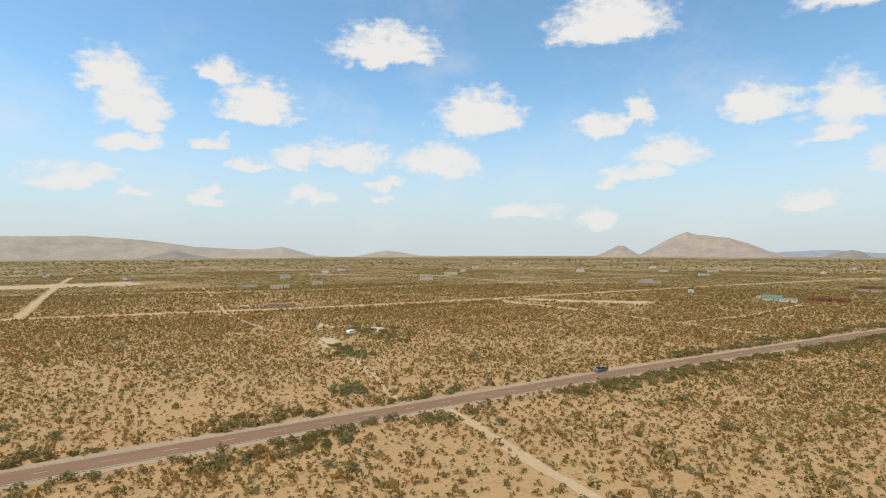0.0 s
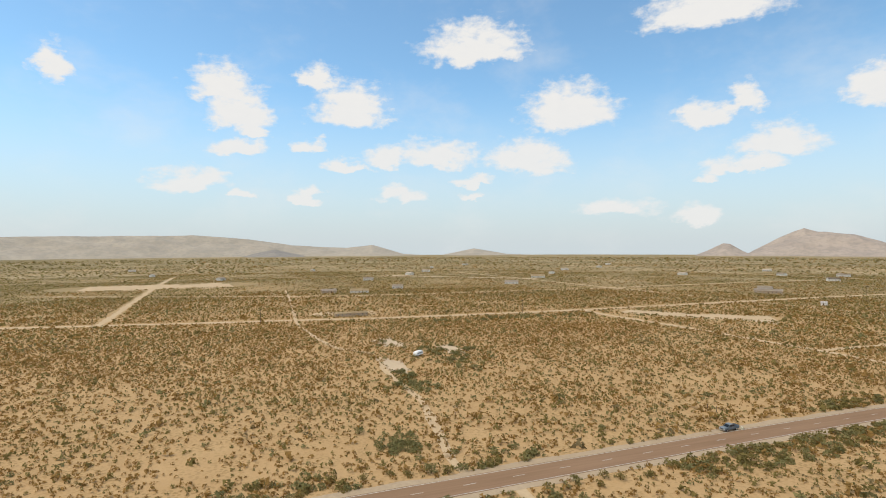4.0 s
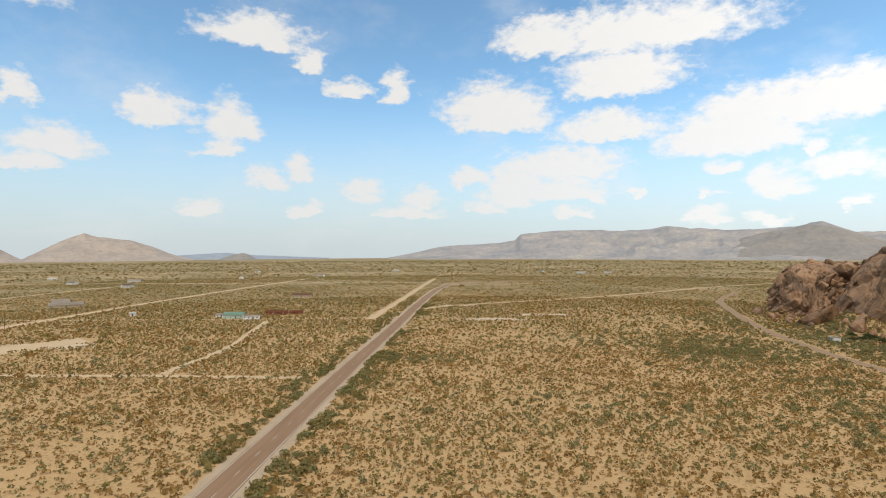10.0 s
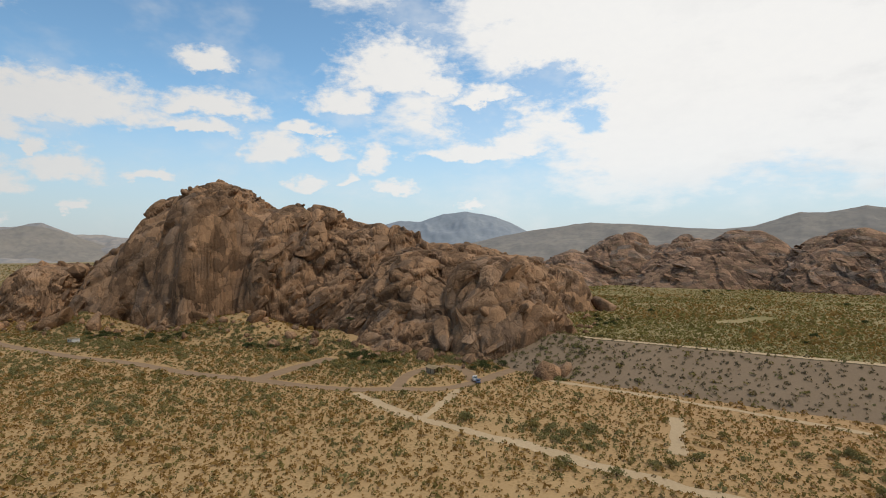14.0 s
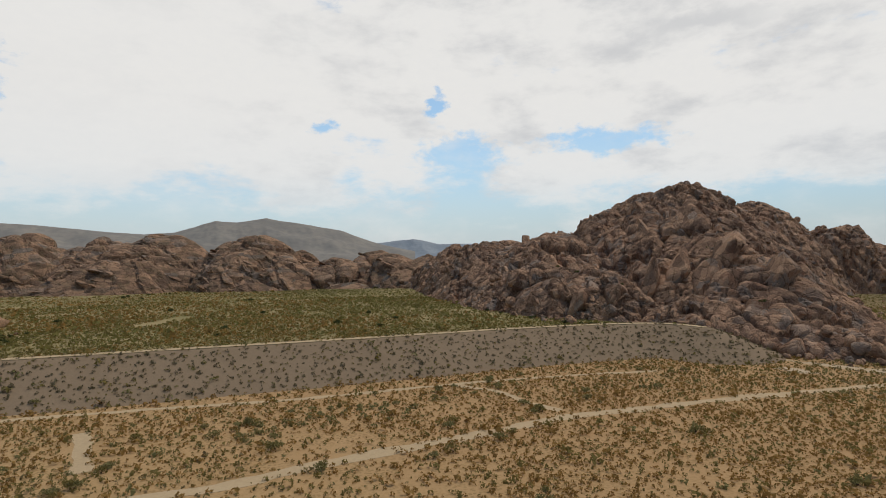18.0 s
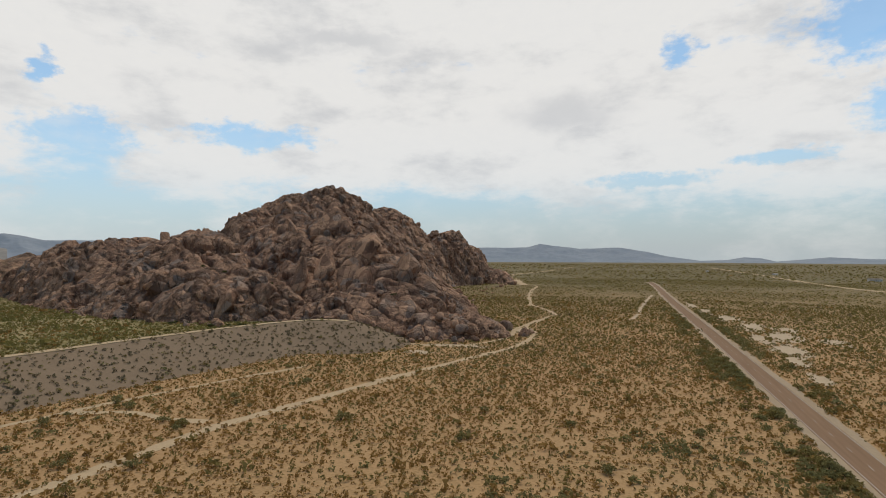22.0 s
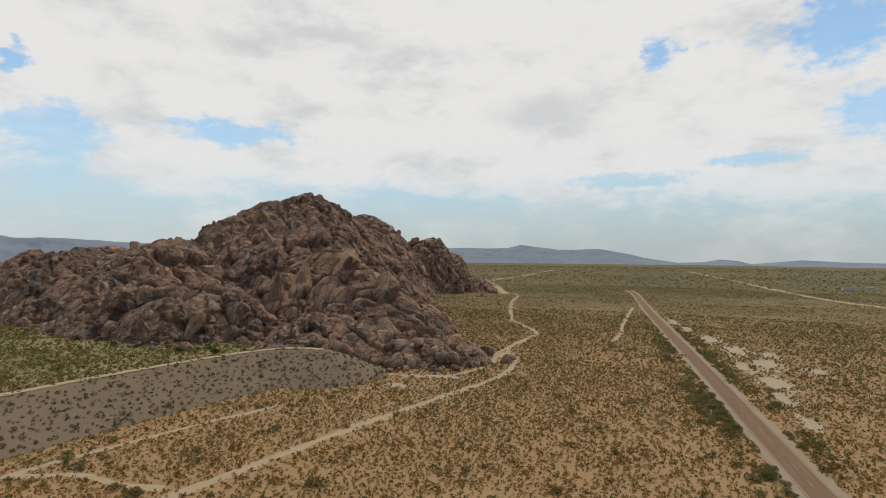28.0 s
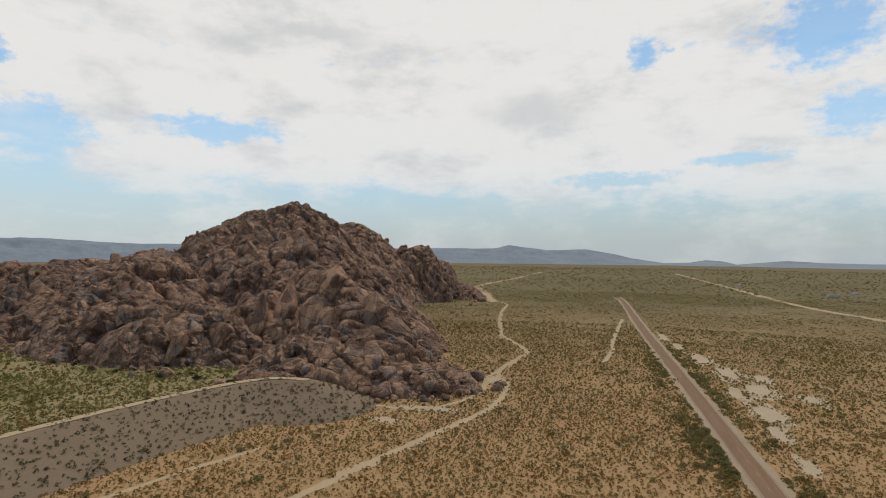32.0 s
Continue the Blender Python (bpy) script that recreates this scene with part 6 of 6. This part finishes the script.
for x, y in ((-905, 260), (-840, 520), (-1020, 330), (-980, 640), (-1180, 120), (-1240, 420), (-1100, 820), (-700, 700), (-620, 840), (-760, 980), (-480, 760), (-420, 1010), (-300, 1120), (-860, -60),
             (-1050, -180), (-1350, -260), (-1450, 600), (-1300, 1000), (-520, 1350), (-180, 1400), (180, 1330), (330, 1290), (-640, -900), (-480, -1250), (-330, -1500), (-700, -1150), (-210, -1750)):
    copy_thing(far_home, pose(x, y, float(ground_z(x, y)) + 0.02, 0, 0, far_rs.rand() * 180))


def camper():
    """The white rounded trailer at the homestead."""
    ob = new("camper_trailer")
    shell = plain("white_shell", (0.80, 0.80, 0.78), 0.4, vary=0.1)
    bm = side_shape(bmesh.new(), [(-3.2, 0.55), (-3.4, 1.3), (-3.1, 2.3), (-2.4, 2.75), (2.4, 2.75), (3.1, 2.3), (3.4, 1.3), (3.2, 0.55)], 1.2)
    bmesh.ops.bevel(bm, geom=list(bm.edges), offset=0.25, segments=3, affect="EDGES")
    part("body", bm, shell, ob)
    for sx in (-1, 1):
        wheel(ob, sx * 1.1, 0.3, 0.34)
        for y in (-1.8, 0.0, 1.8):
            part("window", boxed(min(sx * 1.19, sx * 1.23), max(sx * 1.19, sx * 1.23), y - 0.5, y + 0.5, 1.5, 2.1), M_HOLE, ob, "dark window")
    part("tow_bar", rod(bmesh.new(), (0, -3.2, 0.55), (0, -4.6, 0.5), 0.06), M_TRIM, ob)
    part("step", boxed(1.2, 1.6, 0.6, 1.3, 0.3, 0.36), M_CHROME, ob)
    return tagged(ob, "white rounded camper trailer parked among green bushes", "trailer")


put(camper(), -194, 46, 38, 0.88)


def picnic_shelter():
    ob = new("picnic_shelter")
    part("floor_slab", boxed(-3.2, 3.2, -2.4, 2.4, -0.05, 0.15), M_TRACK, ob)
    for x in (-2.7, 0.0, 2.7):
        for y in (-1.9, 1.9):
            part("post", boxed(x - 0.14, x + 0.14, y - 0.14, y + 0.14, 0.15, 2.7, bevel=0.02), M_WOOD, ob)
    part("back_wall", boxed(-2.7, 2.7, 1.80, 2.0, 0.15, 2.3), M_STUCCO, ob, "tan stone back wall")
    for sy in (-1, 1):
        bm = bmesh.new()
        bm.faces.new([bm.verts.new(p) for p in ((-3.5, sy * 2.8, 2.55), (3.5, sy * 2.8, 2.55), (3.5, 0, 3.3), (-3.5, 0, 3.3))])
        bmesh.ops.solidify(bm, geom=bm.faces[:], thickness=0.14 * sy)
        part("roof", bm, M_ROOF_TAN, ob, "tan pitched roof")
    part("table", boxed(-1.0, 1.0, -0.4, 0.4, 0.82, 0.90, bevel=0.02), M_WOOD, ob)
    for y in (-0.8, 0.8):
        part("bench", boxed(-1.0, 1.0, y - 0.15, y + 0.15, 0.55, 0.61, bevel=0.01), M_WOOD, ob)
    for x in (-0.7, 0.7):
        part("table_leg", boxed(x - 0.08, x + 0.08, -0.9, 0.9, 0.15, 0.55), M_WOOD, ob)
    return tagged(ob, "open picnic shelter with a tan pitched roof", "shelter")


put(picnic_shelter(), 210, 108, 62)
put(house("restroom_hut", "small pale flat hut at the foot of the cliff", 6, 4, 2.6, M_WHITE_WALL, M_ROOF_TAN, 0.1, 2, "hut"), 208, 329, 75)


# ---- posts and poles ----
def fence_panel():
    """Three dark posts with two wires, what is left of a fence."""
    ob = new("fence_remnant")
    for x in (-2.6, 0.4, 2.4):
        part("post", rod(bmesh.new(), (x, 0, -0.3), (x + 0.05, 0.03, 1.75), 0.10, 0.085, 8), M_WOOD, ob)
    for z in (0.7, 1.3):
        part("wire", rod(bmesh.new(), (-2.6, 0, z), (2.45, 0, z), 0.015, seg=4), M_TRIM, ob)
    return tagged(ob, "three dark wooden fence posts standing by the road", "fence")


put(fence_panel(), -77.7, 105.5, 12)


def marker_post(label):
    ob = new("marker_post")
    part("post", rod(bmesh.new(), (0, 0, -0.3), (0, 0, 1.5), 0.10, 0.09, 8), M_WOOD, ob)
    part("cap", rod(bmesh.new(), (0, 0, 1.5), (0, 0, 1.58), 0.115, 0.05, 8), M_TRIM, ob)
    return tagged(ob, label, "post", "posts by the trail")


first_post = put(marker_post("dark wooden marker post beside the dirt trail"), 151, 76, 0)
for x, y in ((146.5, 88), (126, 60), (157, 62), (140, 92), (-102, 28)):
    copy_thing(first_post, pose(x, y, float(ground_z(x, y))))


def utility_pole():
    ob = new("utility_pole")
    part("pole", rod(bmesh.new(), (0, 0, -0.5), (0, 0, 10.5), 0.16, 0.11, 8), M_WOOD, ob)
    part("crossarm", boxed(-1.3, 1.3, -0.07, 0.07, 9.6, 9.78), M_WOOD, ob)
    for x in (-1.1, 0.0, 1.1):
        part("insulator", rod(bmesh.new(), (x, 0, 9.78), (x, 0, 10.0), 0.06, 0.04, 6), M_CHROME, ob, "pale insulator")
    return tagged(ob, "weathered wooden utility pole on the plain", "utility pole", "poles along the west road")


first_pole = put(utility_pole(), -338, -118, 90)
for x, y in ((-331, -20), (-324, 75), (-318, 170), (-313, 265), (-311, 360), (-309, 455), (-307, 550)):
    copy_thing(first_pole, pose(x, y, float(ground_z(x, y)), 0, 0, 92))


# ---- loose boulders ----
def boulder_mesh(seed, mat):
    """A weathered block: a cut sphere with flat faces and worn edges."""
    rs = np.random.RandomState(seed)
    bm = bmesh.new()
    bmesh.ops.create_icosphere(bm, subdivisions=2, radius=1.0)
    planes = rs.randn(9, 3)
    planes /= np.linalg.norm(planes, axis=1)[:, None]
    cut = 0.55 + 0.3 * rs.rand(9)
    for v in bm.verts:
        p = np.array(v.co)
        for n, c in zip(planes, cut):
            over = p @ n - c
            if over > 0:
                p = p - n * over * 0.88
        q = p * 2.3
        p = p * (1 + 0.14 * (noise.noise(Vector(q) + Vector((seed, 0, 0)))))
        v.co = Vector(p)
    me = bpy.data.meshes.new("boulder")
    bm.to_mesh(me)
    bm.free()
    me.materials.append(mat)
    me.polygons.foreach_set("use_smooth", np.ones(len(me.polygons), dtype=bool))
    return me


def boulders():
    rs = np.random.RandomState(77)
    light, dark = [boulder_mesh(k, M_ROCK) for k in range(5)], [boulder_mesh(k + 20, M_ROCK_DARK) for k in range(6)]

    def one(me, x, y, z, s, label, group):
        ob = new("boulder", me)
        ob.matrix_basis = pose(x, y, z, rs.rand() * 360, rs.rand() * 360, rs.rand() * 360) @ Matrix.Diagonal((s * (0.8 + 0.5 * rs.rand()), s, s * (0.7 + 0.3 * rs.rand()), 1))
        tagged(ob, label, "boulder", group)

    one(light[0], 220, 61, 2.2, 7.4, "big layered brown boulder at the end of the dam", "boulders below the tall rock")
    one(light[1], 224.5, 54.5, 1.4, 5.0, "brown boulder at the end of the dam", "boulders below the tall rock")
    for line, n, kit, lab, grp, spread, size in (
            (((236, 470), (232, 400), (238, 350), (248, 300), (252, 250), (246, 190), (238, 130), (236, 90)), 104, light, "brown boulder fallen at the foot of the cliff", "boulders below the tall rock", 8, 2.4),
            (((62, -322), (74, -296), (98, -276), (130, -272), (165, -284)), 56, dark, "dark brown boulder at the tip of the rock hill", "boulders below the dark hill", 6, 3.4),
            (((175, -276), (240, -276), (310, -282), (380, -296), (470, -318)), 40, dark, "dark brown boulder at the foot of the rock hill", "boulders below the dark hill", 6, 3.0),
            (((70, -330), (100, -370), (130, -440), (160, -540), (185, -700), (190, -860)), 30, dark, "dark brown boulder on the scree of the rock hill", "boulders below the dark hill", 8, 3.2),
            (((300, 62), (360, 58), (420, 60), (520, 60)), 16, light, "tan boulder at the valley's edge", "boulders below the tall rock", 7, 2.6)):
        p = spline(line, 2.0)
        for _ in range(n):
            q = p[rs.randint(len(p))]
            x, y, s = q[0] + rs.randn() * spread, q[1] + rs.randn() * spread, size * np.exp(rs.randn() * 0.45) * 0.75
            dom = ROCK_A if kit is light else ROCK_B
            h = float(domes_height(np.array([x]), np.array([y]), dom, 34.0 if kit is light else 50.0, 3.0 if kit is light else 11.0)[0])
            z = max(h, float(surface_z(np.array([x]), np.array([y]))[0][0]))
            one(kit[rs.randint(len(kit))], x, y, z + s * 0.28, s, lab, grp)
    # blocks along the crests
    for kit, dom, warp, seed, n, x0, x1, y0, y1, zmin, lab, grp in ((light, ROCK_A, 34.0, 3.0, 30, 255, 340, 75, 520, 35, "brown block perched on the rock's crest", "blocks on the tall rock"),
                                                                     (dark, ROCK_B, 50.0, 11.0, 80, 90, 560, -900, -290, 14, "dark brown block lying on the rock hill", "blocks on the dark hill")):
        made = 0
        while made < n:
            x, y = x0 + (x1 - x0) * rs.rand(), y0 + (y1 - y0) * rs.rand()
            h = float(domes_height(np.array([x]), np.array([y]), dom, warp, seed)[0])
            if h > zmin:
                s = (1.8 if kit is light else 3.2) * np.exp(rs.randn() * 0.4)
                one(kit[rs.randint(len(kit))], x, y, h + s * 0.15, s, lab, grp)
                made += 1


boulders()
